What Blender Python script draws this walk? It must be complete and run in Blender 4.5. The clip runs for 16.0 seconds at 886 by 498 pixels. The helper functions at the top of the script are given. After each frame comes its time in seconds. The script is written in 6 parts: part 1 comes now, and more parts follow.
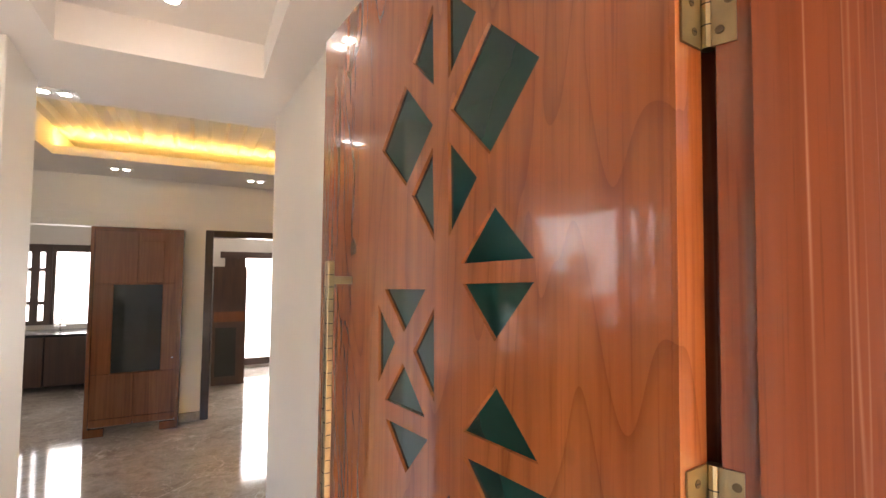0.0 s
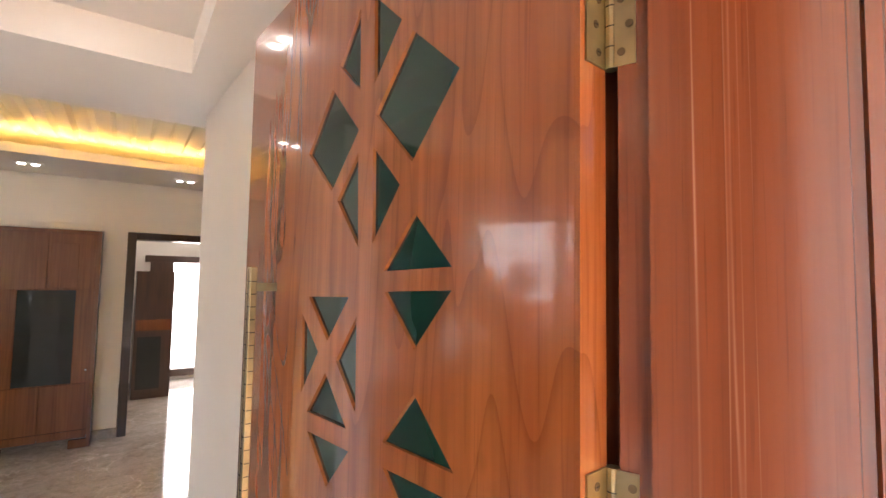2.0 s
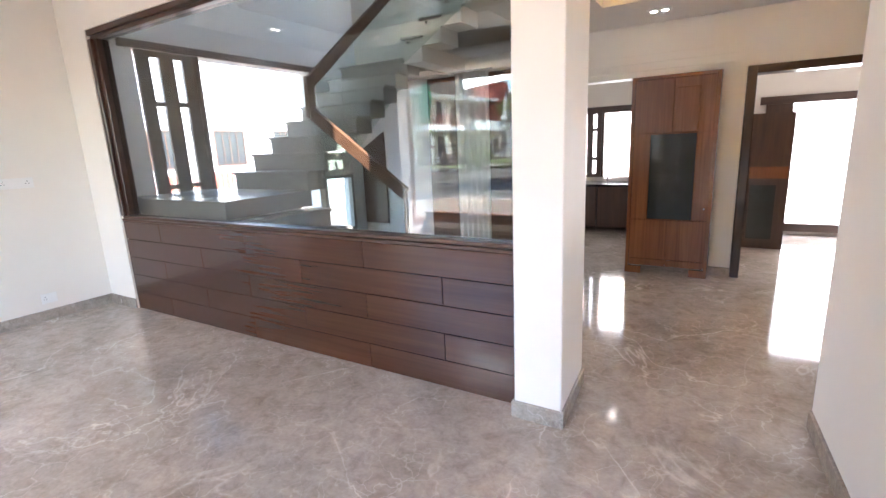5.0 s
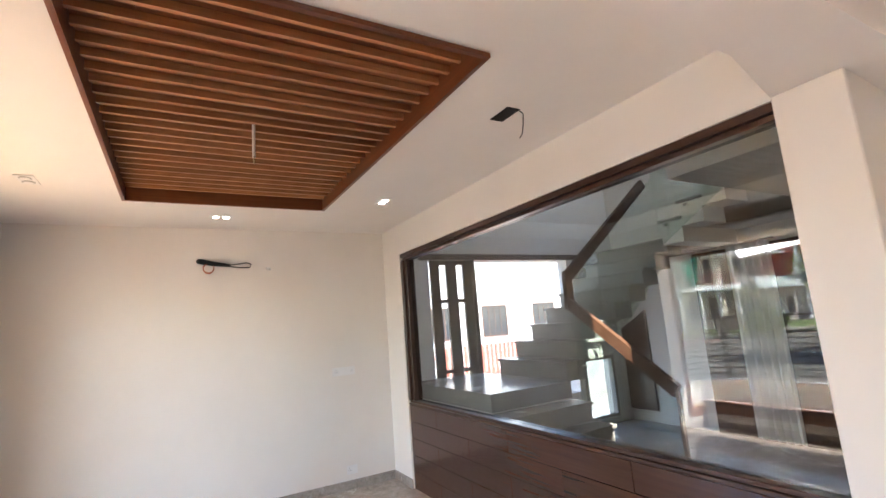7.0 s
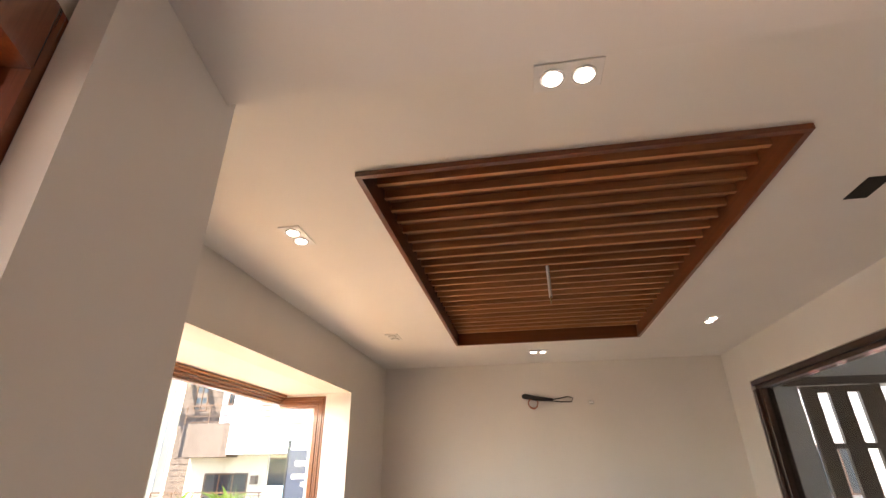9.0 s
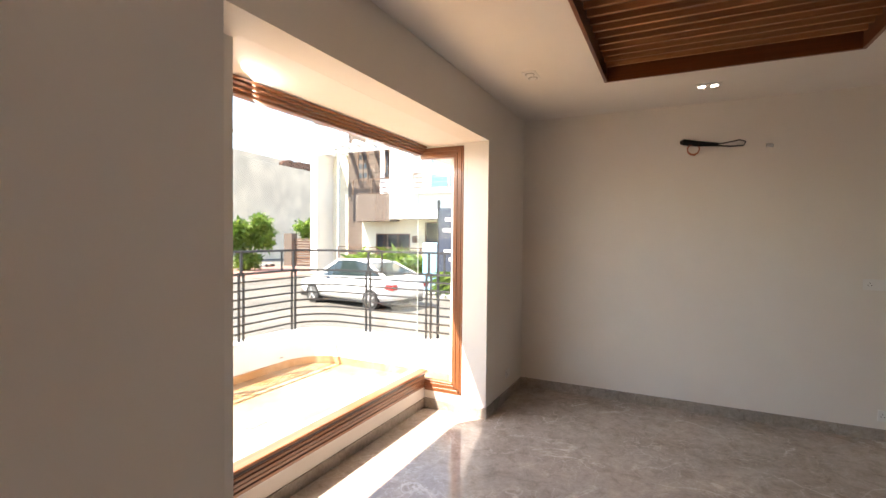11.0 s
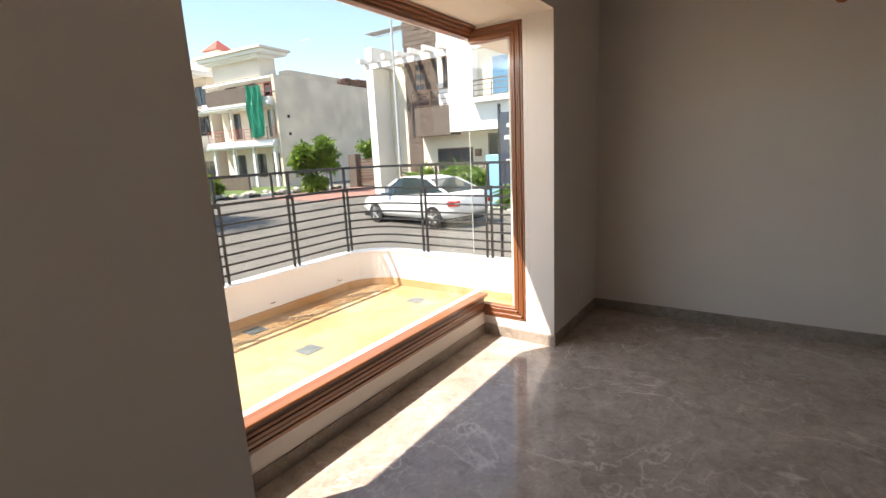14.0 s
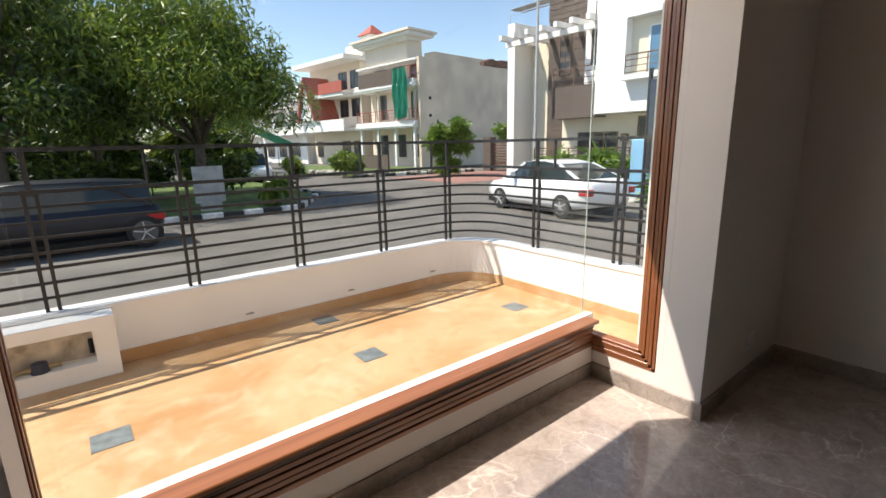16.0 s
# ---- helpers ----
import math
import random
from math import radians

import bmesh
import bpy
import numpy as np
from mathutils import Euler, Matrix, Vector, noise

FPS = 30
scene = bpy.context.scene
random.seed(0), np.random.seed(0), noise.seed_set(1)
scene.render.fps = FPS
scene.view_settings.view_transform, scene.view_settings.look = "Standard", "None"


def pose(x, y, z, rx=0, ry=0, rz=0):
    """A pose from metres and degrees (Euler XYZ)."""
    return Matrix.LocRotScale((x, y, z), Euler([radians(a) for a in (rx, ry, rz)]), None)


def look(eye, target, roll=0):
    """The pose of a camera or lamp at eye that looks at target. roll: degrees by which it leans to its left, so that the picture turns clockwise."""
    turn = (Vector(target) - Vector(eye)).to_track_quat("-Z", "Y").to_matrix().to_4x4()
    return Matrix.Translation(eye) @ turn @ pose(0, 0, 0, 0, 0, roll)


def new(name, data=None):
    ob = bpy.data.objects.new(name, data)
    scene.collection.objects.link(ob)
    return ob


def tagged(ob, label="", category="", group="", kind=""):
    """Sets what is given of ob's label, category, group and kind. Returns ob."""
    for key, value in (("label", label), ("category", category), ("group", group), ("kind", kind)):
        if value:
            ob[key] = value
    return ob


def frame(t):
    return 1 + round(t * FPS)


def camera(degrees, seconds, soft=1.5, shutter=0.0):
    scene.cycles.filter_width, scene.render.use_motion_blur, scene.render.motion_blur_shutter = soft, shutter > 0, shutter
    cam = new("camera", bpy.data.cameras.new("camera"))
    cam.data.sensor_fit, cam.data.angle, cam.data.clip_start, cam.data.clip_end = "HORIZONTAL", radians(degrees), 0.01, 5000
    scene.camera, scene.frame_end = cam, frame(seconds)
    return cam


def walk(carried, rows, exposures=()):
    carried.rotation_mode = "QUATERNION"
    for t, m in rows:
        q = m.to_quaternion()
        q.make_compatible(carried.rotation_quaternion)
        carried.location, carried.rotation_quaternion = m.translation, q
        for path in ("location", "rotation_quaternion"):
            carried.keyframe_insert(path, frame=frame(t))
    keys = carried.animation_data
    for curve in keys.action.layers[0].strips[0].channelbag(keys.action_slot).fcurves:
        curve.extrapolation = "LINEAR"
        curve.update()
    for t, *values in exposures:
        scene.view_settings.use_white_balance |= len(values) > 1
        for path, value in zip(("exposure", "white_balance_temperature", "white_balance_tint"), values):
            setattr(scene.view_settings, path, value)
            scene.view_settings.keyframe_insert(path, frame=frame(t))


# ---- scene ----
cam = camera(87.0, 16.0)
PATH = [
    (0, (0.271, 0.59, 1.604), (1.192, 2.364, 1.694), 0.6),
    (0.5, (0.291, 0.561, 1.689), (1.292, 2.242, 2.107), 0.1),
    (1, (0.298, 0.534, 1.729), (1.351, 2.125, 2.331), -0.4),
    (1.5, (0.303, 0.554, 1.688), (1.389, 2.176, 2.123), 0.1),
    (2, (0.302, 0.577, 1.606), (1.425, 2.227, 1.728), 1.0),
    (2.5, (0.298, 0.588, 1.494), (1.434, 2.217, 1.259), 1.6),
    (3, (0.29, 0.62, 1.399), (1.2505, 2.3085, 0.922), 0.4),
    (3.5, (0.297, 0.726, 1.394), (0.809, 2.601, 0.922), -0.8),
    (4, (0.276, 0.849, 1.388), (0.071, 2.774, 0.886), -2.1),
    (4.2, (0.256, 0.88, 1.382), (-0.162, 2.77, 0.88), -2.6),
    (6.3, (0.155, 0.807, 1.56), (-1.393, 2.071, 1.475), -3.5),
    (6.5, (0.195, 0.805, 1.582), (-1.401, 2.008, 1.641), -3.8),
    (7, (0.21, 0.841, 1.683), (-1.502, 1.824, 2.003), -4.5),
    (7.5, (0.211, 0.828, 1.737), (-1.573, 1.575, 2.246), -4.2),
    (8, (0.136, 0.845, 1.781), (-1.652, 1.344, 2.523), -3.1),
    (8.5, (0.116, 0.901, 1.808), (-1.682, 1.047, 2.673), -2.6),
    (9, (0.105, 1.011, 1.824), (-1.68, 0.719, 2.677), -0.6),
    (9.5, (0.08, 1.023, 1.785), (-1.698, 0.411, 2.465), -0.8),
    (10, (-0.014, 0.99, 1.72), (-1.799, 0.168, 2.092), -0.8),
    (10.2, (-0.077, 0.957, 1.689), (-1.859, 0.084, 1.94), -0.5),
    (12.3, (-0.22, 1.007, 1.573), (-2.076, 0.379, 1.176), -1.5),
    (12.5, (-0.231, 1.032, 1.573), (-2.114, 0.494, 1.168), -1.7),
    (13, (-0.328, 1.029, 1.562), (-2.211, 0.514, 1.129), -1.3),
    (13.5, (-0.56, 0.873, 1.533), (-2.345, 0.08, 1.107), -1.8),
    (14, (-0.741, 0.764, 1.526), (-2.349, -0.355, 1.124), -2.9),
    (14.5, (-0.995, 0.696, 1.474), (-2.241, -0.805, 1.032), -1.8),
    (15, (-1.206, 0.595, 1.417), (-2.229, -1.05, 0.921), -1.2),
    (15.5, (-1.469, 0.446, 1.398), (-2.439, -1.245, 0.95), -2.2),
    (16, (-1.749, 0.33, 1.371), (-2.968, -1.193, 0.931), -1.2),
]
EXPOSURES = [(0.0, 3.75, 6800, 15), (1.5, 3.8, 6800, 17), (2.5, 3.8, 6500, 15), (4.2, 4.1, 6100, 16), (6.3, 3.6, 6400, 17), (8.0, 3.2, 7000, 19), (9.0, 2.8, 7500, 21), (10.2, 2.5, 7500, 21), (12.3, 1.8, 7300, 18), (14.0, 1.25, 7200, 18), (16.0, 0.57, 6900, 18)]
walk(cam, [(t, look(eye, target, roll)) for t, eye, target, roll in PATH], EXPOSURES)

# ---- place ----
world = bpy.data.worlds.new("world")
scene.world = world
world.use_nodes = True
SUN_EL, SUN_AZ = 55.5, 124.8  # elevation; azimuth of the sun, clockwise from +y
sky = world.node_tree.nodes.new("ShaderNodeTexSky")
sky.sky_type, sky.sun_disc = "NISHITA", False
sky.dust_density, sky.air_density, sky.ozone_density = 0.25, 1.0, 1.5
sky.sun_elevation, sky.sun_rotation = radians(SUN_EL), radians(SUN_AZ)
world.node_tree.links.new(sky.outputs["Color"], world.node_tree.nodes["Background"].inputs["Color"])
world.node_tree.nodes["Background"].inputs["Strength"].default_value = 0.15
sun_way = Vector((math.sin(radians(SUN_AZ)) * math.cos(radians(SUN_EL)), math.cos(radians(SUN_AZ)) * math.cos(radians(SUN_EL)), math.sin(radians(SUN_EL))))
sun = new("sun", bpy.data.lights.new("sun", "SUN"))
sun.data.energy, sun.data.angle, sun.data.color = 5.0, radians(0.5), (1.0, 0.95, 0.87)
sun.matrix_world = look(sun_way * 50, (0, 0, 0))


# added area lamp outside, hidden above the glass, stands in for sky light
fill_lamp = new("window_fill_light", bpy.data.lights.new("window_fill_light", "AREA"))
fill_lamp.data.shape, fill_lamp.data.size, fill_lamp.data.size_y = "RECTANGLE", 2.3, 0.30
fill_lamp.data.energy, fill_lamp.data.color = 13.0, (1.0, 0.98, 0.95)
fill_lamp.matrix_world = look((-2.85, -1.60, 2.50), (-4.6, 1.3, 1.4))


# added area lamps in the kitchen and bedroom windows, to brighten the hall
for x, z, w, h, e in ((-1.30, 1.33, 0.40, 0.95, 1.3), (1.55, 0.98, 1.15, 1.55, 4.5)):
    back_lamp = new("back_window_fill", bpy.data.lights.new("back_window_fill", "AREA"))
    back_lamp.data.shape, back_lamp.data.size, back_lamp.data.size_y = "RECTANGLE", w, h
    back_lamp.data.energy, back_lamp.data.color = e, (1.0, 0.98, 0.95)
    back_lamp.matrix_world = look((x, 8.86, z), (x, 5.0, z - 0.4))


# ---- materials ----
def nodes_of(name):
    m = bpy.data.materials.new(name)
    m.use_nodes = True
    return m, m.node_tree.nodes, m.node_tree.links, m.node_tree.nodes["Principled BSDF"]


def coords(n, l, scale=(1, 1, 1), rot=(0, 0, 0)):
    geo = n.new("ShaderNodeNewGeometry")
    mp = n.new("ShaderNodeMapping")
    mp.inputs["Scale"].default_value = scale
    mp.inputs["Rotation"].default_value = [radians(a) for a in rot]
    l.new(geo.outputs["Position"], mp.inputs["Vector"])
    return mp.outputs["Vector"]


def noise_of(n, l, vec, scale, detail=4, rough=0.55, warp=0.0):
    t = n.new("ShaderNodeTexNoise")
    t.inputs["Scale"].default_value, t.inputs["Detail"].default_value = scale, detail
    t.inputs["Roughness"].default_value, t.inputs["Distortion"].default_value = rough, warp
    l.new(vec, t.inputs["Vector"])
    return t.outputs["Fac"]


def ramp(n, l, fac, stops):
    r = n.new("ShaderNodeValToRGB")
    while len(r.color_ramp.elements) < len(stops):
        r.color_ramp.elements.new(0.5)
    for e, (p, c) in zip(r.color_ramp.elements, stops):
        e.position, e.color = p, (*c, 1)
    l.new(fac, r.inputs["Fac"])
    return r.outputs["Color"]


def mixed(n, l, fac, a, b, mode="MIX"):
    m = n.new("ShaderNodeMix")
    m.data_type, m.blend_type = "RGBA", mode
    for socket, v in ((m.inputs[0], fac), (m.inputs[6], a), (m.inputs[7], b)):
        if isinstance(v, bpy.types.NodeSocket):
            l.new(v, socket)
        else:
            socket.default_value = v if isinstance(v, (int, float)) else (*v, 1)
    return m.outputs[2]


def bump(n, l, bsdf, height, strength, dist):
    b = n.new("ShaderNodeBump")
    b.inputs["Strength"].default_value, b.inputs["Distance"].default_value = strength, dist
    l.new(height, b.inputs["Height"])
    l.new(b.outputs["Normal"], bsdf.inputs["Normal"])


def plain(name, color, rough=0.6, metal=0.0, vary=0.12, scale=6.0, grain=0.15, coat=0.0):
    """A surface with blotches at one scale and grain at another."""
    m, n, l, b = nodes_of(name)
    v = coords(n, l)
    big = noise_of(n, l, v, scale, 3)
    lo = [c * (1 - vary) for c in color]
    hi = [min(1, c * (1 + vary)) for c in color]
    l.new(ramp(n, l, big, [(0.3, lo), (0.7, hi)]), b.inputs["Base Color"])
    b.inputs["Roughness"].default_value, b.inputs["Metallic"].default_value = rough, metal
    b.inputs["Coat Weight"].default_value = coat
    b.inputs["Coat Roughness"].default_value = 0.05
    if grain:
        bump(n, l, b, noise_of(n, l, v, scale * 40, 3), grain, 0.002)
    return m


def wood(name, dark, light, rough=0.3, axis=2, scale=1.0, coat=0.0, rnd=0.0, knots=False, scratch=False):
    """Straight-grained wood, the grain along the axis."""
    m, n, l, b = nodes_of(name)
    sc = [9.0 * scale] * 3
    sc[axis] = 0.55 * scale
    v = coords(n, l, sc)
    if rnd:
        info = n.new("ShaderNodeObjectInfo")
        add = n.new("ShaderNodeVectorMath")
        add.operation = "ADD"
        sc2 = n.new("ShaderNodeVectorMath")
        sc2.operation = "SCALE"
        sc2.inputs[0].default_value = (7, 5, 9)
        l.new(info.outputs["Random"], sc2.inputs["Scale"])
        l.new(v, add.inputs[0])
        l.new(sc2.outputs[0], add.inputs[1])
        v = add.outputs[0]
    broad = noise_of(n, l, v, 1.0, 4, 0.6, 1.2)
    fs = [60.0 * scale] * 3
    fs[axis] = 1.6 * scale
    fine = noise_of(n, l, coords(n, l, fs), 1.0, 3, 0.6, 0.3)
    mid = [(a + c) / 2 for a, c in zip(dark, light)]
    col = ramp(n, l, broad, [(0.28, dark), (0.5, mid), (0.72, light)])
    col = mixed(n, l, 0.4, col, ramp(n, l, fine, [(0.35, (0.55, 0.5, 0.45)), (0.6, (1, 1, 1))]), "MULTIPLY")
    if rnd:
        info2 = n.new("ShaderNodeObjectInfo")
        col = mixed(n, l, 1.0, col, ramp(n, l, info2.outputs["Random"], [(0.0, (1 - rnd,) * 3), (1.0, (1, 1, 1))]), "MULTIPLY")
    if knots:
        # long flame figure and a few dark knots
        fl = coords(n, l, (2.6, 2.6, 0.42))
        wv = n.new("ShaderNodeTexNoise")
        wv.inputs["Scale"].default_value, wv.inputs["Detail"].default_value = 1.0, 2.0
        wv.inputs["Distortion"].default_value = 1.3
        l.new(fl, wv.inputs["Vector"])
        times, frac = n.new("ShaderNodeMath"), n.new("ShaderNodeMath")
        times.operation, frac.operation = "MULTIPLY", "FRACT"
        times.inputs[1].default_value = 16.0
        l.new(wv.outputs["Fac"], times.inputs[0])
        l.new(times.outputs[0], frac.inputs[0])
        col = mixed(n, l, 0.55, col, ramp(n, l, frac.outputs[0], [(0.0, (0.55, 0.45, 0.38)), (0.12, (0.86, 0.83, 0.80)), (0.5, (1.04, 1.03, 1.02)), (1.0, (0.93, 0.90, 0.87))]), "MULTIPLY")
        vo = n.new("ShaderNodeTexVoronoi")
        vo.inputs["Scale"].default_value = 1.0
        l.new(coords(n, l, (3.3, 3.3, 2.6)), vo.inputs["Vector"])
        col = mixed(n, l, ramp(n, l, vo.outputs["Distance"], [(0.02, (0.75, 0.75, 0.75)), (0.07, (0, 0, 0))]), col, (0.09, 0.03, 0.012))
    if coat >= 0.5:
        # fine dark pores
        ps = [240.0 * scale] * 3
        ps[axis] = 5.0 * scale
        pore = noise_of(n, l, coords(n, l, ps), 1.0, 2, 0.5, 0.2)
        col = mixed(n, l, 0.35, col, ramp(n, l, pore, [(0.30, (0.5, 0.42, 0.36)), (0.42, (1, 1, 1))]), "MULTIPLY")
    if scratch:
        ss = [26.0] * 3
        ss[axis] = 0.35
        line = noise_of(n, l, coords(n, l, ss), 1.0, 2, 0.5, 0.0)
        sub = n.new("ShaderNodeMath")
        sub.operation = "SUBTRACT"
        sub.inputs[1].default_value = 0.5
        l.new(line, sub.inputs[0])
        ab = n.new("ShaderNodeMath")
        ab.operation = "ABSOLUTE"
        l.new(sub.outputs[0], ab.inputs[0])
        gate_f = ramp(n, l, noise_of(n, l, coords(n, l, (6, 6, 1.3)), 1.0, 2), [(0.56, (0, 0, 0)), (0.68, (0.32, 0.32, 0.32))])
        hair = mixed(n, l, 1.0, ramp(n, l, ab.outputs[0], [(0.0, (1, 1, 1)), (0.012, (0, 0, 0))]), gate_f, "MULTIPLY")
        col = mixed(n, l, hair, col, (0.62, 0.36, 0.22))
    l.new(col, b.inputs["Base Color"])
    b.inputs["Roughness"].default_value = rough
    b.inputs["Coat Weight"].default_value, b.inputs["Coat Roughness"].default_value = coat, 0.03
    bump(n, l, b, fine, 0.12, 0.002)
    return m


def sandstone(name, base, dark, pale):
    """Sandstone: wide clouds, small rusty patches and pale worn spots."""
    m, n, l, b = nodes_of(name)
    v = coords(n, l)
    col = ramp(n, l, noise_of(n, l, v, 0.9, 4, 0.6, 0.6), [(0.36, dark), (0.6, base)])
    col = mixed(n, l, ramp(n, l, noise_of(n, l, v, 4.5, 6, 0.7, 0.8), [(0.52, (0, 0, 0)), (0.68, (0.75, 0.75, 0.75))]), col, dark)
    col = mixed(n, l, ramp(n, l, noise_of(n, l, coords(n, l, (1, 1, 1), (0.4, 0.9, 0.2)), 2.6, 6, 0.7, 0.5), [(0.52, (0, 0, 0)), (0.72, (0.7, 0.7, 0.7))]), col, pale)
    fine = noise_of(n, l, v, 70, 3)
    col = mixed(n, l, 0.35, col, ramp(n, l, fine, [(0.35, (0.72, 0.66, 0.6)), (0.6, (1, 1, 1))]), "MULTIPLY")
    l.new(col, b.inputs["Base Color"])
    b.inputs["Roughness"].default_value = 0.6
    bump(n, l, b, fine, 0.15, 0.002)
    return m


def marble(name, base, dark, vein, rough=0.08, scale=1.0):
    m, n, l, b = nodes_of(name)
    v = coords(n, l, (scale, scale, scale))
    cloud = noise_of(n, l, v, 1.3, 8, 0.65, 0.8)
    col = ramp(n, l, cloud, [(0.3, dark), (0.62, base)])
    def vein_mask(size, lo, hi, warp):
        w = n.new("ShaderNodeTexNoise")
        w.inputs["Scale"].default_value, w.inputs["Detail"].default_value = size, 5
        w.inputs["Distortion"].default_value = warp
        l.new(v, w.inputs["Vector"])
        a = n.new("ShaderNodeMath")
        a.operation = "SUBTRACT"
        a.inputs[1].default_value = 0.5
        l.new(w.outputs["Fac"], a.inputs[0])
        c = n.new("ShaderNodeMath")
        c.operation = "ABSOLUTE"
        l.new(a.outputs[0], c.inputs[0])
        return ramp(n, l, c.outputs[0], [(lo, (1, 1, 1)), (hi, (0, 0, 0))])

    patch = ramp(n, l, noise_of(n, l, v, 1.7, 3), [(0.38, (0, 0, 0)), (0.62, (0.75, 0.75, 0.75))])
    m1 = mixed(n, l, 1.0, vein_mask(1.1, 0.0, 0.008, 0.7), patch, "MULTIPLY")
    wob = n.new("ShaderNodeTexNoise")
    wob.inputs["Scale"].default_value, wob.inputs["Detail"].default_value = 3.0, 4
    l.new(v, wob.inputs["Vector"])
    push = n.new("ShaderNodeVectorMath")
    push.operation = "MULTIPLY_ADD"
    push.inputs[1].default_value = (0.55, 0.55, 0.55)
    l.new(wob.outputs["Color"], push.inputs[0])
    l.new(v, push.inputs[2])
    vor = n.new("ShaderNodeTexVoronoi")
    vor.feature = "DISTANCE_TO_EDGE"
    vor.inputs["Scale"].default_value = 6.5
    l.new(push.outputs[0], vor.inputs["Vector"])
    crack = ramp(n, l, vor.outputs["Distance"], [(0.0, (0.7, 0.7, 0.7)), (0.035, (0, 0, 0))])
    m2 = mixed(n, l, 1.0, crack, patch, "MULTIPLY")
    col = mixed(n, l, m1, col, vein)
    col = mixed(n, l, m2, col, [c * 0.92 for c in vein])
    mottle = noise_of(n, l, v, 10.0, 8, 0.7, 0.6)
    col = mixed(n, l, 0.8, col, ramp(n, l, mottle, [(0.32, (0.70, 0.68, 0.66)), (0.5, (0.98, 0.98, 0.98)), (0.68, (1.16, 1.15, 1.14))]), "MULTIPLY")
    grains = noise_of(n, l, v, 45.0, 4)
    col = mixed(n, l, 0.55, col, ramp(n, l, grains, [(0.3, (0.78, 0.77, 0.76)), (0.7, (1.05, 1.05, 1.05))]), "MULTIPLY")
    l.new(col, b.inputs["Base Color"])
    smudge = noise_of(n, l, coords(n, l), 3.0, 4)
    rr = n.new("ShaderNodeMapRange")
    rr.inputs["To Min"].default_value, rr.inputs["To Max"].default_value = rough * 0.6, rough * 1.8
    l.new(smudge, rr.inputs["Value"])
    l.new(rr.outputs[0], b.inputs["Roughness"])
    return m


def glass(name, tint=(0.93, 0.97, 0.95), rough=0.0, least=0.018):
    """A thin pane: clear straight through, with the gloss of glass on it."""
    m, n, l, b = nodes_of(name)
    n.remove(b)
    tr, gl, mx, lw = n.new("ShaderNodeBsdfTransparent"), n.new("ShaderNodeBsdfGlossy"), n.new("ShaderNodeMixShader"), n.new("ShaderNodeLayerWeight")
    tr.inputs["Color"].default_value = (*tint, 1)
    gl.inputs["Roughness"].default_value = rough
    gl.inputs["Color"].default_value = (1, 1, 1, 1)
    lw.inputs["Blend"].default_value = 0.5
    pw, mr = n.new("ShaderNodeMath"), n.new("ShaderNodeMapRange")
    pw.operation = "POWER"
    pw.inputs[1].default_value = 4.5
    mr.inputs["To Min"].default_value, mr.inputs["To Max"].default_value = least, 0.65
    l.new(lw.outputs["Facing"], pw.inputs[0])
    l.new(pw.outputs[0], mr.inputs["Value"])
    l.new(mr.outputs[0], mx.inputs[0])
    l.new(tr.outputs[0], mx.inputs[1])
    l.new(gl.outputs[0], mx.inputs[2])
    l.new(mx.outputs[0], n["Material Output"].inputs["Surface"])
    return m


def glow(name, color, strength):
    m, n, l, b = nodes_of(name)
    b.inputs["Base Color"].default_value = (*color, 1)
    b.inputs["Emission Color"].default_value = (*color, 1)
    b.inputs["Emission Strength"].default_value = strength
    return m


WALL = plain("wall_paint", (0.79, 0.745, 0.685), 0.55, vary=0.02, scale=2.0, grain=0.06)
CEIL = plain("ceiling_paint", (0.82, 0.785, 0.74), 0.6, vary=0.02, scale=2.0, grain=0.03)
EXTW = plain("outside_paint", (0.82, 0.80, 0.77), 0.7, vary=0.06, scale=1.5, grain=0.2)
TEAK = wood("teak_varnish", (0.265, 0.070, 0.018), (0.35, 0.112, 0.030), 0.20, 2, 0.8, 0.6, knots=True)
TEAKRED = wood("red_teak_frame", (0.155, 0.036, 0.012), (0.20, 0.053, 0.018), 0.22, 2, 1.0, 0.5, scratch=True)
TEAKX = wood("teak_along_x", (0.23, 0.082, 0.028), (0.36, 0.145, 0.055), 0.3, 0, 1.0, 0.3)
TEAKY = wood("teak_along_y", (0.22, 0.075, 0.028), (0.36, 0.14, 0.06), 0.3, 1, 1.0, 0.3)
TEAKZ = wood("teak_along_z", (0.22, 0.075, 0.028), (0.36, 0.14, 0.06), 0.3, 2, 1.0, 0.3)
DARKX = wood("walnut_along_x", (0.035, 0.016, 0.01), (0.075, 0.034, 0.02), 0.3, 0, 1.0, 0.2)
DARKZ = wood("walnut_along_z", (0.035, 0.016, 0.01), (0.075, 0.034, 0.02), 0.3, 2, 1.0, 0.2)
PANELX = wood("panel_plank", (0.062, 0.022, 0.011), (0.092, 0.034, 0.0175), 0.22, 0, 0.8, 0.25, 0.25)
SLATX = wood("ceiling_slat", (0.40, 0.175, 0.075), (0.58, 0.29, 0.135), 0.45, 1, 1.2, 0.0, 0.35)
BACKING = wood("teak_backing", (0.15, 0.047, 0.015), (0.31, 0.105, 0.036), 0.4, 1, 1.2, 0.0, 0.45)
RECESSY = wood("recess_frame_along_y", (0.13, 0.040, 0.014), (0.23, 0.075, 0.027), 0.3, 1, 1.0, 0.2)
RECESSX = wood("recess_frame_along_x", (0.13, 0.040, 0.014), (0.23, 0.075, 0.027), 0.3, 0, 1.0, 0.2)
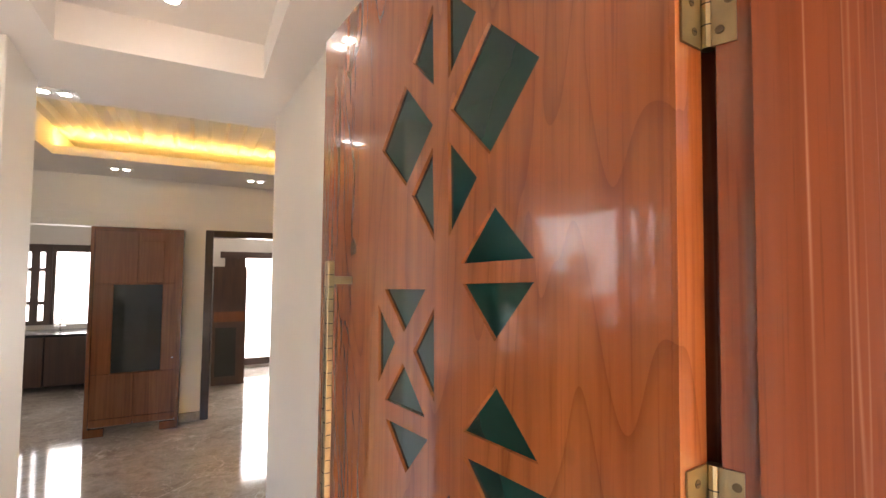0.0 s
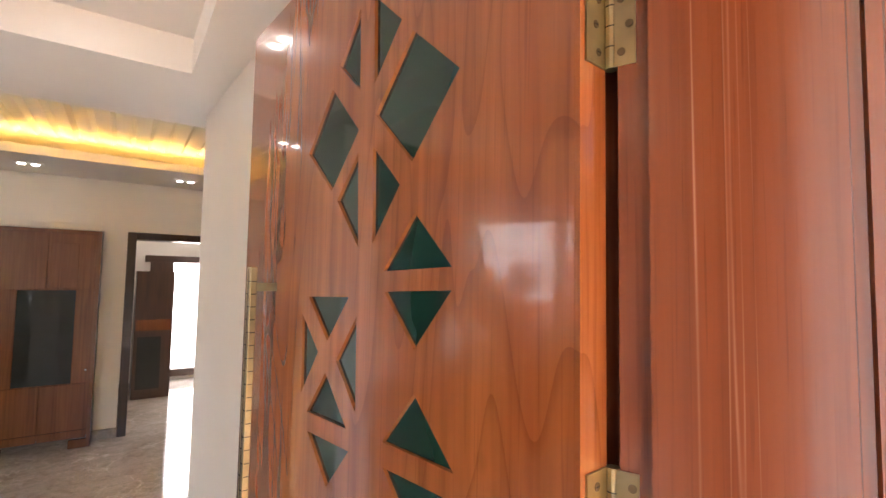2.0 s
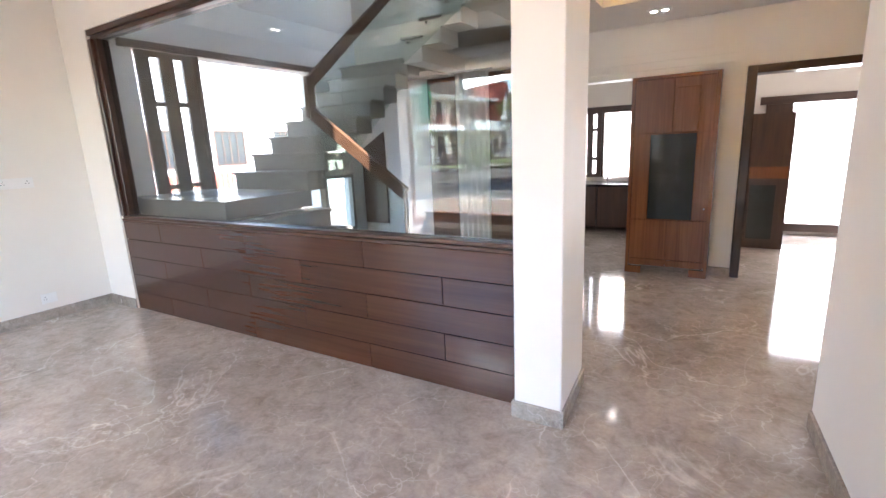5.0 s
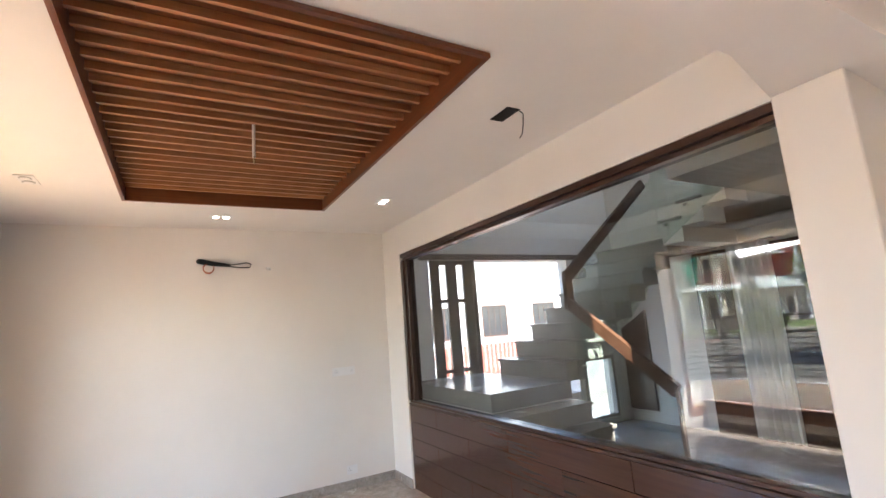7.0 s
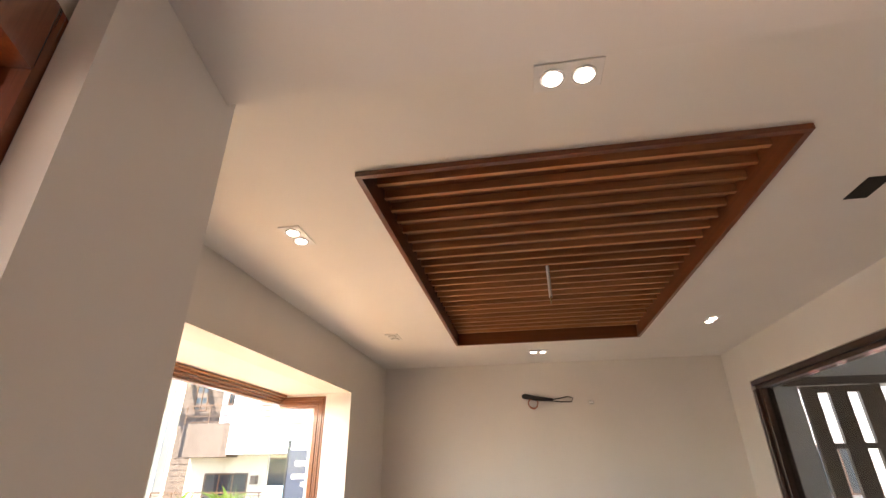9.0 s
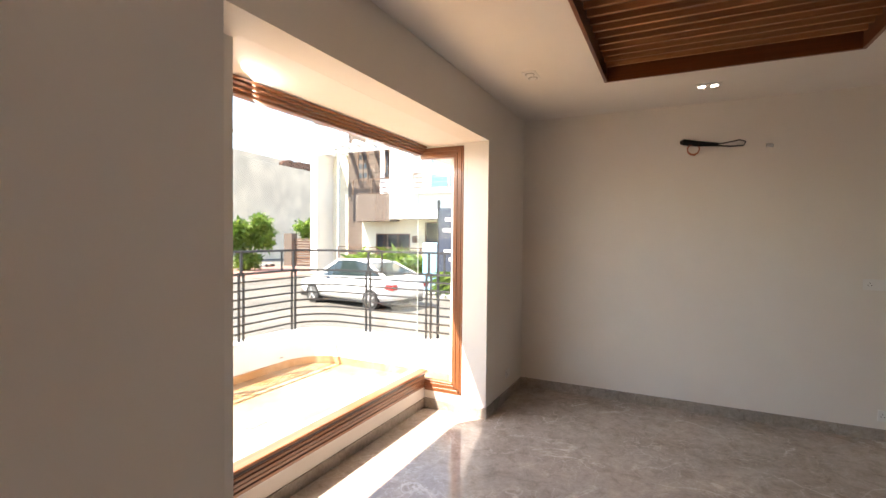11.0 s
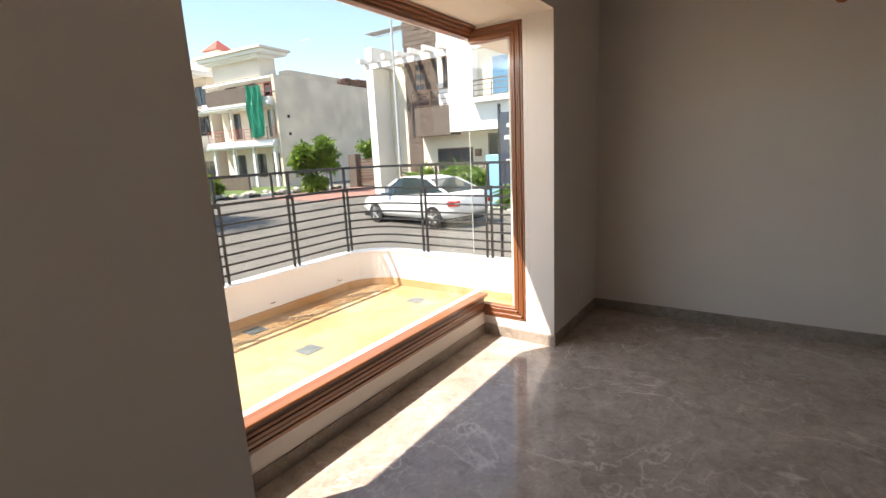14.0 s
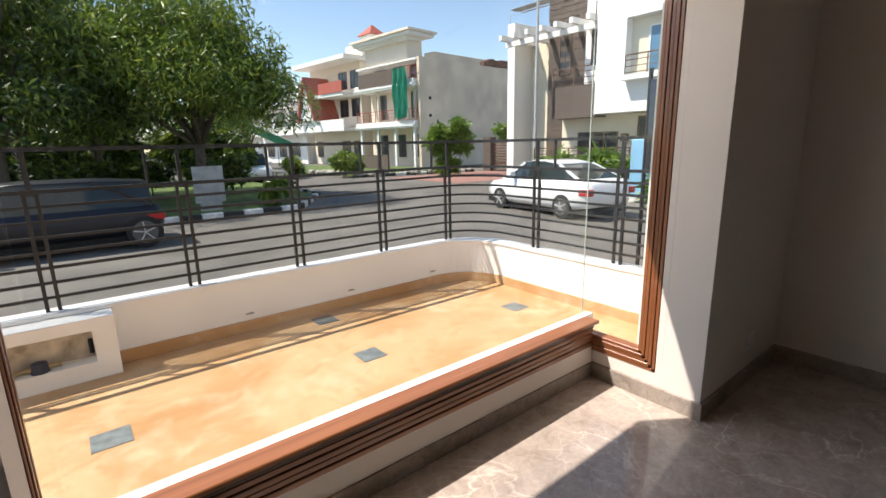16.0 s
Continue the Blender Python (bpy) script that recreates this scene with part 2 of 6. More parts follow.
CABZ = wood("cabinet_veneer", (0.135, 0.045, 0.0145), (0.21, 0.074, 0.025), 0.25, 2, 1.0, 0.3)
MARBLE = marble("brown_marble", (0.49, 0.425, 0.37), (0.335, 0.285, 0.243), (0.76, 0.695, 0.63), 0.075, 1.0)
SKIRT = marble("skirting_stone", (0.40, 0.35, 0.30), (0.27, 0.235, 0.20), (0.52, 0.47, 0.42), 0.2, 2.0)
STONE = marble("stair_stone", (0.38, 0.36, 0.335), (0.29, 0.275, 0.255), (0.46, 0.44, 0.41), 0.2, 2.0)
SAND = sandstone("ochre_sandstone", (0.60, 0.385, 0.205), (0.48, 0.25, 0.10), (0.70, 0.53, 0.36))
SLATE = plain("grey_slate", (0.16, 0.18, 0.18), 0.5, vary=0.4, scale=12)
GLASS = glass("clear_glass")
SCREEN = glass("partition_glass", (0.71, 0.74, 0.73), 0.0, 0.055)
GREEN = plain("green_lacquered_glass", (0.008, 0.036, 0.027), 0.06, vary=0.05, grain=0)
BRASS = plain("antique_brass", (0.36, 0.29, 0.16), 0.34, 1.0, 0.2, 20, 0.05)
STEEL = plain("steel", (0.65, 0.65, 0.63), 0.25, 1.0, 0.08, 20, 0.0)
BLACK = plain("black_iron_paint", (0.018, 0.018, 0.02), 0.45, vary=0.2, scale=8)
PLASTIC = plain("white_plastic", (0.80, 0.79, 0.77), 0.35, vary=0.02, grain=0)
# flat black for real black parts, and for shade inside holes and slots
DARK = plain("dark_void", (0.012, 0.012, 0.012), 0.8)
ASPHALT = plain("asphalt", (0.135, 0.122, 0.107), 0.85, vary=0.25, scale=0.8, grain=0.5)
GRASS = plain("grass", (0.10, 0.15, 0.035), 0.9, vary=0.4, scale=3)


# ---- mesh helpers ----
def box(bm, x0, x1, y0, y1, z0, z1):
    vs = [bm.verts.new((x, y, z)) for x in (x0, x1) for y in (y0, y1) for z in (z0, z1)]
    for f in ((0, 1, 3, 2), (4, 6, 7, 5), (0, 4, 5, 1), (2, 3, 7, 6), (0, 2, 6, 4), (1, 5, 7, 3)):
        bm.faces.new([vs[i] for i in f])
    return bm


def prism(bm, outline, z0, z1, axis="z"):
    """A solid of an outline drawn up from z0 to z1 along the axis (outline in the other two, in cyclic order)."""
    put = {"z": lambda a, c, h: (a, c, h), "y": lambda a, c, h: (a, h, c), "x": lambda a, c, h: (h, a, c)}[axis]
    lo = [bm.verts.new(put(a, c, z0)) for a, c in outline]
    hi = [bm.verts.new(put(a, c, z1)) for a, c in outline]
    bm.faces.new(lo[::-1])
    bm.faces.new(hi)
    for i in range(len(lo)):
        j = (i + 1) % len(lo)
        bm.faces.new((lo[i], lo[j], hi[j], hi[i]))
    return bm


def tube(bm, points, radius, sides=8):
    """A round bar through the points."""
    rings = []
    for i, p in enumerate(points):
        p = Vector(p)
        way = (Vector(points[min(i + 1, len(points) - 1)]) - Vector(points[max(i - 1, 0)])).normalized()
        a = way.orthogonal().normalized()
        if rings:
            a = (last - way * last.dot(way)).normalized()
        last = a
        c = way.cross(a)
        r = radius[i] if isinstance(radius, (list, tuple)) else radius
        rings.append([bm.verts.new(p + (a * math.cos(k * math.tau / sides) + c * math.sin(k * math.tau / sides)) * r) for k in range(sides)])
    for a, c in zip(rings, rings[1:]):
        for k in range(sides):
            bm.faces.new((a[k], a[(k + 1) % sides], c[(k + 1) % sides], c[k]))
    bm.faces.new(rings[0][::-1])
    bm.faces.new(rings[-1])
    return bm


def ribbon(bm, path, profile):
    """A profile (offset to the left, height) swept along a plan path (x, y) with mitred corners."""
    rows = []
    n = len(path)
    for i, p in enumerate(path):
        p = Vector(p)
        a = (p - Vector(path[i - 1])).normalized() if i else None
        c = (Vector(path[i + 1]) - p).normalized() if i < n - 1 else None
        a, c = a or c, c or a
        na, nc = Vector((-a.y, a.x)), Vector((-c.y, c.x))
        m = (na + nc).normalized()
        m = m / max(0.3, m.dot(na))
        rows.append([bm.verts.new((p.x + m.x * o, p.y + m.y * o, z)) for o, z in profile])
    k = len(profile)
    for a, c in zip(rows, rows[1:]):
        for i in range(k):
            bm.faces.new((a[i], a[(i + 1) % k], c[(i + 1) % k], c[i]))
    bm.faces.new(rows[0][::-1])
    bm.faces.new(rows[-1])
    return bm


def finish(bm, name, material, bevel=0.0, smooth=False):
    bmesh.ops.recalc_face_normals(bm, faces=bm.faces)
    if bevel:
        bmesh.ops.bevel(bm, geom=[e for e in bm.edges if e.is_manifold and e.calc_face_angle(0) > 0.5], offset=bevel, segments=1, affect="EDGES", clamp_overlap=True)
    me = bpy.data.meshes.new(name)
    bm.to_mesh(me)
    bm.free()
    me.materials.append(material)
    if smooth:
        me.polygons.foreach_set("use_smooth", [True] * len(me.polygons))
    return me


def part(name, bm, material, parent, label="", bevel=0.0, smooth=False):
    ob = new(name, finish(bm, name, material, bevel, smooth))
    ob.parent = parent
    if label:
        tagged(ob, label)
    return ob


def thing(name, label, category, place=(0, 0, 0), turn=0, group="", kind=""):
    ob = new(name)
    ob.empty_display_size = 0.1
    ob.matrix_basis = pose(*place, 0, 0, turn)
    return tagged(ob, label, category, group, kind)


def solid(name, bm, material, label, category="", kind="structure", bevel=0.0, smooth=False):
    return tagged(new(name, finish(bm, name, material, bevel, smooth)), label, category, "", kind)


def B():
    return bmesh.new()


def boxes(*rows):
    bm = B()
    for r in rows:
        box(bm, *r)
    return bm


# ---- the house's shell ----
XW, YP, YS = -5.09, 3.03, -0.51      # west wall, glazed partition, window wall
ZC, ZS = 2.855, 2.50                  # drawing-room ceiling, entrance soffit
XB0, XB1 = -4.03, -1.585             # the bay's two sides
YB = -1.20                           # the bay's front
COLX0, COLX1, COLY0, COLY1 = -0.67, -0.42, 2.945, 3.457
PX = -0.58                           # pier corner beside the entrance
DA, DB = Vector((0.74, 0.90)), Vector((-0.24, 0.50))  # the two sides of the entrance, on the inner face


YE = -0.75                           # window wall east of the bay
SX0, SX1, SY0, SY1 = -4.055, -1.32, 0.455, 2.02   # slatted recess in the ceiling
TX0, TX1, TY0, TY1 = -0.27, 0.51, 1.32, 2.91      # tray in the entrance ceiling
CX0, CX1, CY0, CY1 = -0.80, 2.2, 3.75, 5.30       # lit cove in the hall ceiling
YH = 6.2                             # hall's back wall
HINGE = Vector((0.707, 0.877))
ACROSS = Vector((-0.922, -0.387))    # from the hinge side of the entrance to the other
OUT = Vector((0.387, -0.922))        # out of the entrance
WEST = HINGE + ACROSS * 1.03


def at_door(a, o):
    """Plan place a across the doorway and o outwards of it."""
    p = HINGE + ACROSS * a + OUT * o
    return (p.x, p.y)


solid("floor", boxes((-6.0, 4.6, 0.3, 9.4, -0.2, 0), (XW, 1.4, -0.75, 0.3, -0.2, 0), (XB0, XB1, -1.12, -0.75, -0.2, 0)), MARBLE, "polished brown marble floor with pale veins", "floor")
solid("wall_west", boxes((XW - 0.2, XW, YS - 0.2, YP + 0.15, 0, 3.1)), WALL, "plain cream painted wall", "wall")
solid("wall_south", boxes((XW, XB0, YS - 0.2, YS, 0, ZC), (XB1, PX, YE - 0.2, YE, 0, 2.45), (XB0, PX, YS - 0.2, YS, 2.452, ZC), (XB1, PX, YE - 0.2, YS - 0.2, 2.452, ZC)), WALL, "cream painted wall round the bay window", "wall")
solid("wall_partition", boxes((XW, -4.62, YP, YP + 0.15, 0, ZC), (-4.62, COLX0, YP, YP + 0.15, 2.515, ZC)), WALL, "cream wall above the glazed partition", "wall")
solid("column", prism(B(), [(COLX0, COLY0), (COLX1, COLY0), (COLX1 - 0.03, COLY1), (COLX0, COLY1)], 0, ZS), WALL, "square white plastered column", "column", bevel=0.006)
bm = B()
prism(bm, [(PX, YE - 0.2), (PX + 0.12, YE - 0.2), at_door(1.10, 0.245), at_door(1.10, 0.006), at_door(1.012, 0.006), at_door(1.012, -0.037), (PX, 0.455)], 0, ZC)
solid("wall_pier", bm, WALL, "plastered pier beside the entrance door", "wall")
bm = B()
prism(bm, [at_door(-0.11, -0.03), (0.645, 3.49), (0.845, 3.49), (1.35, 0.93), at_door(-0.11, 0.24)], 0, ZS)
solid("wall_east", bm, WALL, "white painted wall behind the open door", "wall")
bm = B()
prism(bm, [at_door(-0.3, 0.02), at_door(-0.3, 0.24), at_door(1.2, 0.24), at_door(1.2, 0.02)], 2.345, ZC)
solid("wall_over_door", bm, WALL, "plastered wall above the entrance door", "wall")
solid("ceiling_drawing_room", boxes((XW, SX0, YS, YP, ZC, ZC + 0.1), (SX1, -0.551, YE, YP, ZC, ZC + 0.1), (SX0, SX1, YS, SY0, ZC, ZC + 0.1), (SX0, SX1, SY1, YP, ZC, ZC + 0.1), (XW, -0.551, YE, YP, ZC + 0.12, ZC + 0.2)), CEIL, "smooth white false ceiling", "ceiling")
solid("ceiling_entrance", boxes((TX1, 4.4, 0.3, 3.6, ZS, ZS + 0.55), (TX0, TX1, 0.3, TY0, ZS, ZS + 0.55), (TX0, TX1, TY1, 3.6, ZS, ZS + 0.55), (TX0, TX1, TY0, TY1, ZS + 0.16, ZS + 0.55)), CEIL, "white entrance ceiling with a raised tray", "ceiling")
bm = B()
prism(bm, [(-0.55, 0.2), (TX0, 0.2), (TX0, 3.6), (COLX0, 3.6), (COLX0, COLY0), (-0.55, COLY0 - 0.5)], ZS, ZS + 0.55)
solid("ceiling_beam", bm, CEIL, "white soffit beam between column and pier", "ceiling")
bm = B()
for k in range(24):
    x = CX0 + 0.125 * k
    prism(bm, [(x, ZS + 0.219), (x + 0.095, ZS + 0.185), (x + 0.125, ZS + 0.219)], CY0 - 0.12, CY1 + 0.15, "y")
solid("ceiling_ribs", bm, CEIL, "ribbed white plaster in the ceiling cove", "ceiling")
solid("ceiling_hall", boxes((-1.4, CX0, 3.6, 6.5, ZS, ZS + 0.55), (CX1, 4.4, 3.6, 6.5, ZS, ZS + 0.55), (CX0, CX1, 3.6, CY0, ZS, ZS + 0.07), (CX0, CX1, CY1, 6.5, ZS, ZS + 0.07), (CX0, CX1, 3.6, 6.5, ZS + 0.22, ZS + 0.55)), CEIL, "white hall ceiling with a lit cove", "ceiling")
solid("wall_hall", boxes((-1.6, -1.30, YH, YH + 0.2, 0, ZS), (0.12, 0.31, YH, YH + 0.2, 0, ZS), (1.25, 4.4, YH, YH + 0.2, 0, ZS), (-1.30, 0.12, YH, YH + 0.2, 2.0, ZS), (0.31, 1.25, YH, YH + 0.2, 2.005, ZS)), WALL, "white hall wall with two openings", "wall")
# walls that close the hall, kitchen, bedroom and stairwell
solid("wall_hall_east", boxes((4.4, 4.6, 0.93, 9.4, 0, 3.1)), WALL, "white hall side wall", "wall")
solid("wall_hall_south", boxes((1.35, 4.4, 0.93, 1.13, 0, ZS)), WALL, "white hall wall beside the entrance", "wall")
KX0, KX1, KY = -2.9, 0.2, 8.8
solid("wall_back", boxes((-2.9, -1.90, KY, KY + 0.2, 0, 2.6), (-1.10, 0.62, KY, KY + 0.2, 0, 2.6), (-1.90, -1.10, KY, KY + 0.2, 0, 0.80), (-1.90, -1.10, KY, KY + 0.2, 1.85, 2.6), (2.2, 4.4, KY, KY + 0.2, 0, 2.6), (0.62, 2.2, KY, KY + 0.2, 1.85, 2.6), (0.62, 2.2, KY, KY + 0.2, 0, 0.12)), WALL, "kitchen and bedroom outer wall with windows", "wall")
solid("wall_kitchen", boxes((0.13, 0.27, YH + 0.2, KY, 0, 2.6), (-3.05, -2.9, 7.301, KY + 0.2, 0, 2.6)), WALL, "kitchen side walls", "wall")
solid("ceiling_back", boxes((-3.05, 4.4, YH + 0.2, KY + 0.2, 2.6, 2.75)), CEIL, "white ceiling of kitchen and bedroom", "ceiling")
# stairwell shell: window wall to the west, back wall, high ceiling
SWY0, SWY1 = 4.28, 6.05
solid("wall_stair_west", boxes((XW - 0.2, XW, YP + 0.15, SWY0 - 0.64, 0, 5.2), (XW - 0.2, XW, SWY1, 6.15, 0, 5.2), (XW - 0.2, XW, 6.80, 7.1, 0, 5.2), (XW - 0.2, XW, 6.15, 6.80, 1.02, 5.2), (XW - 0.2, XW, 6.15, 6.80, 0, 0.11), (XW - 0.2, XW, SWY0 - 0.64, SWY1, 2.52, 5.2), (XW - 0.2, XW, SWY0 - 0.64, SWY1, 0, 0.55)), WALL, "stairwell wall with a tall window opening", "wall")
solid("wall_stair_north", boxes((XW - 0.2, -3.05, 7.1, 7.3, 0, 5.2), (-3.049, -1.75, 7.1, 7.3, 0, 2.599)), WALL, "white wall behind the stairs", "wall")
solid("wall_stair_east", boxes((-1.6, -1.4, 3.6, 6.2, ZS, 5.2), (-3.05, -1.6, 6.4, 6.6, 2.6, 5.2)), WALL, "white upper wall of the stairwell", "wall")
solid("wall_stair_south", boxes((XW - 0.2, -1.4, YP, YP + 0.15, 2.902, 5.2)), WALL, "white upper stairwell wall over the partition", "wall")
solid("ceiling_stair", boxes((XW - 0.2, -1.4, YP, 7.3, 5.2, 5.3)), CEIL, "white stairwell ceiling", "ceiling")
# overhang over the bay, set by its floor shadow; entrance slab added for shade
solid("roof_overhang", boxes((-2.32, 2.2, -1.727, -1.051, 2.62, 5.6), (-0.45, 2.2, -1.05, 0.3, 2.62, 2.76)), EXTW, "white projecting upper storey over window, with shade slab added at entrance", "overhang")
solid("wall_outside", boxes((XW - 0.2, XB0 - 0.201, YS - 0.45, YS - 0.201, -0.6, 2.62), (XW - 0.2, XB0 - 0.201, -1.465, YS - 0.451, 2.46, 2.62), (XB0 - 0.2, XB1 + 0.2, -1.465, YE - 0.202, 2.46, 2.62), (1.36, 1.6, -0.3, 0.92, -0.6, 2.62)), EXTW, "white outside walls of the house", "wall")
solid("plinth", boxes((XB0 - 0.2, XB1 + 0.2, -1.30, -1.255, -0.6, 0.20), (PX + 0.13, 1.5, -1.0, -0.752, -0.6, -0.02)), EXTW, "white plinth under the bay", "plinth")
# slabs and fascia out of view, added to keep sun from leaking in
solid("roof", boxes((-5.3, 4.6, -0.951, YP + 0.15, 3.1, 3.25), (-1.4, 4.6, YP + 0.15, 9.0, 3.1, 3.25), (-3.05, -1.4, 6.6, 9.0, 2.76, 2.9), (-5.3, 3.4, -1.05, -0.952, 2.765, 3.6)), EXTW, "unseen flat roof slabs with fascia, added to block sun", "roof")

# ---- skirting ----
def skirting(name, path, label="grey-brown stone skirting"):
    bm = B()
    ribbon(bm, path, [(0, 0), (0.014, 0), (0.014, 0.086), (0.010, 0.092), (0, 0.092)])
    return solid(name, bm, SKIRT, label, "skirting")


skirting("baseboard_west", [(-4.62, YP), (XW, YP), (XW, YS), (XB0, YS), (XB0, -1.12)])
skirting("baseboard_column", [(COLX1 - 0.03, COLY1), (COLX1, COLY0), (COLX0 + 0.001, COLY0), (COLX0 + 0.001, YP)])
skirting("baseboard_east", [(0.645, 3.49), at_door(-0.11, -0.03)][::-1])
skirting("baseboard_hall", [(0.12, YH), (0.31, YH)][::-1])
skirting("baseboard_pier", [(PX, 0.455), (PX, YE), (XB1, YE)])

# ---- entrance door ----
frame_set = thing("entrance_door_frame", "red-brown varnished teak frame of the entrance", "door frame", kind="structure")


def jamb(side):
    """Plan outline of a jamb: rebate, stop, broad face and outer beads."""
    pts = [(-0.045, -0.03), (-0.045, 0.013), (0.0, 0.013), (0.0, 0.042), (0.014, 0.044), (0.014, 0.19), (0.008, 0.192), (0.008, 0.200), (0.014, 0.202), (0.014, 0.212), (0.007, 0.215), (0.007, 0.225), (0.012, 0.228), (0.004, 0.245), (-0.10, 0.245), (-0.10, -0.03)]
    if side:
        pts = [(0.004, 0.008)] + pts[3:-1] + [(-0.095, 0.008)]
    return [at_door(a if side == 0 else 1.0 - a, o) for a, o in pts]


for k in (0, 1):
    bm = B()
    prism(bm, jamb(k), 0, 2.345)
    part("jamb", bm, TEAKRED, frame_set)
bm = B()
prism(bm, [at_door(0.0, 0.008), at_door(0.0, 0.245), at_door(1.0, 0.245), at_door(1.0, 0.008)], 2.243, 2.345)
part("head", bm, TEAKRED, frame_set)
door = thing("entrance_door", "open varnished teak door inlaid with dark green glass shapes", "door", (HINGE.x, HINGE.y, 0), 95.7)
YF = 0.042   # the face, before the hinge line
LEAF_W, LEAF_H = 1.008, 2.236
SHAPES = []


def inlay(*p):
    SHAPES.append(p)


inlay((0.443, 2.074), (0.514, 1.993), (0.437, 1.925))
inlay((0.397, 2.074), (0.316, 1.999), (0.391, 1.921))
inlay((0.286, 1.970), (0.181, 1.877), (0.282, 1.772), (0.385, 1.868))
inlay((0.541, 1.958), (0.438, 1.855), (0.533, 1.762), (0.639, 1.852))
inlay((0.438, 1.816), (0.510, 1.742), (0.430, 1.654))
inlay((0.390, 1.817), (0.311, 1.743), (0.385, 1.658))
inlay((0.273, 1.698), (0.190, 1.620), (0.351, 1.614))
inlay((0.346, 1.583), (0.190, 1.590), (0.268, 1.505))
inlay((0.616, 1.564), (0.456, 1.570), (0.532, 1.487))
inlay((0.644, 1.530), (0.568, 1.463), (0.638, 1.374))
inlay((0.428, 1.540), (0.497, 1.457), (0.424, 1.384))
inlay((0.535, 1.430), (0.608, 1.345), (0.453, 1.351))
inlay((0.602, 1.309), (0.443, 1.317), (0.519, 1.234))
inlay((0.266, 1.445), (0.181, 1.366), (0.342, 1.360))
inlay((0.340, 1.324), (0.153, 1.333), (0.146, 1.143))
inlay((0.375, 1.253), (0.484, 1.136), (0.368, 1.140))
inlay((0.335, 1.255), (0.215, 1.145), (0.327, 1.139))
inlay((0.481, 1.090), (0.370, 1.098), (0.364, 0.985))
inlay((0.328, 1.102), (0.213, 1.102), (0.322, 0.987))
inlay((0.263, 1.017), (0.176, 0.937), (0.260, 0.852), (0.334, 0.941))
inlay((0.377, 0.896), (0.373, 0.767), (0.457, 0.814))
inlay((0.497, 0.769), (0.444, 0.714), (0.566, 0.692))
bm = B()
edges = []


def ring(pts, y):
    vs = [bm.verts.new((a, y, z)) for a, z in pts]
    return vs, [bm.edges.new((vs[i], vs[(i + 1) % len(vs)])) for i in range(len(vs))]


outer, es = ring([(0.008, 0.008), (LEAF_W, 0.008), (LEAF_W, LEAF_H), (0.008, LEAF_H)], YF)
edges += es
holes = []
for p in SHAPES:
    vs, es = ring(p, YF)
    holes.append(vs)
    edges += es
bmesh.ops.triangle_fill(bm, use_beauty=True, use_dissolve=False, edges=edges)
for vs in [outer] + holes:
    c = sum((v.co for v in vs), Vector()) / len(vs)
    deep = YF - 0.008
    lo = [bm.verts.new((v.co.x, deep, v.co.z)) if vs is outer else bm.verts.new(v.co + (c - v.co).normalized() * 0.003 + Vector((0, -0.008, 0))) for v in vs]
    for i in range(len(vs)):
        j = (i + 1) % len(vs)
        bm.faces.new((vs[i], vs[j], lo[j], lo[i]))
box(bm, 0.008, LEAF_W, -0.004, YF - 0.0105, 0.008, LEAF_H)
part("leaf", bm, TEAK, door)
bm = boxes((0.002, 0.0078, -0.004, YF, 0.008, LEAF_H))
part("lipping", bm, TEAK, door, "pale teak edge strip")
for p in SHAPES:
    bm = B()
    prism(bm, p, YF - 0.0102, YF - 0.0055, "y")
    part("glass_inlay", bm, GREEN, door, "dark green glass inlay")
# pull handle of antique brass with an engraved key pattern
HU = 0.795
handle = part("pull_handle", boxes((HU - 0.013, HU + 0.013, YF + 0.045, YF + 0.060, 1.0, 1.622)), BRASS, door, "long antique brass pull handle with engraved pattern", 0.002)
for z in (1.045, 1.578):
    part("stand_off", boxes((HU - 0.009, HU + 0.009, YF + 0.0005, YF + 0.0445, z - 0.009, z + 0.009)), BRASS, handle)
for k in range(22):
    z = 1.012 + k * 0.0275
    a = HU - 0.012 if k % 2 else HU - 0.002
    part("engraving", boxes((a, a + 0.014, YF + 0.0602, YF + 0.0606, z, z + 0.0022), (a + (0.0118 if k % 2 else 0.0), a + (0.014 if k % 2 else 0.0022), YF + 0.0602, YF + 0.0606, z + 0.0023, z + 0.0275)), DARK, handle)
    part("engraving", boxes((HU + 0.0131, HU + 0.0134, YF + 0.047, YF + 0.058, z, z + 0.002), (HU - 0.0134, HU - 0.0131, YF + 0.047, YF + 0.058, z, z + 0.002)), DARK, handle)
# lock with keys
lock = part("lock", tube(B(), [(HU, YF, 0.965), (HU, YF + 0.010, 0.965)], 0.017, 16), BRASS, door, "round brass cylinder lock")


def key(bm, x, y, z):
    tube(bm, [(x, y, z), (x, y + 0.002, z)], 0.013, 12)
    box(bm, x - 0.003, x + 0.003, y, y + 0.002, z - 0.042, z - 0.009)
    box(bm, x + 0.003, x + 0.006, y, y + 0.002, z - 0.038, z - 0.030)
    return bm


part("key", box(B(), HU - 0.0025, HU + 0.0025, YF + 0.010, YF + 0.032, 0.958, 0.972), STEEL, lock)
part("key", key(B(), HU, YF + 0.036, 0.935), STEEL, lock)
part("key_tag", boxes((HU - 0.008, HU + 0.008, YF + 0.0325, YF + 0.0355, 0.948, 0.970)), DARK, lock)
SCREW = plain("dark_brass_screw", (0.16, 0.12, 0.07), 0.4, 1.0, 0.2, 20, 0.0)
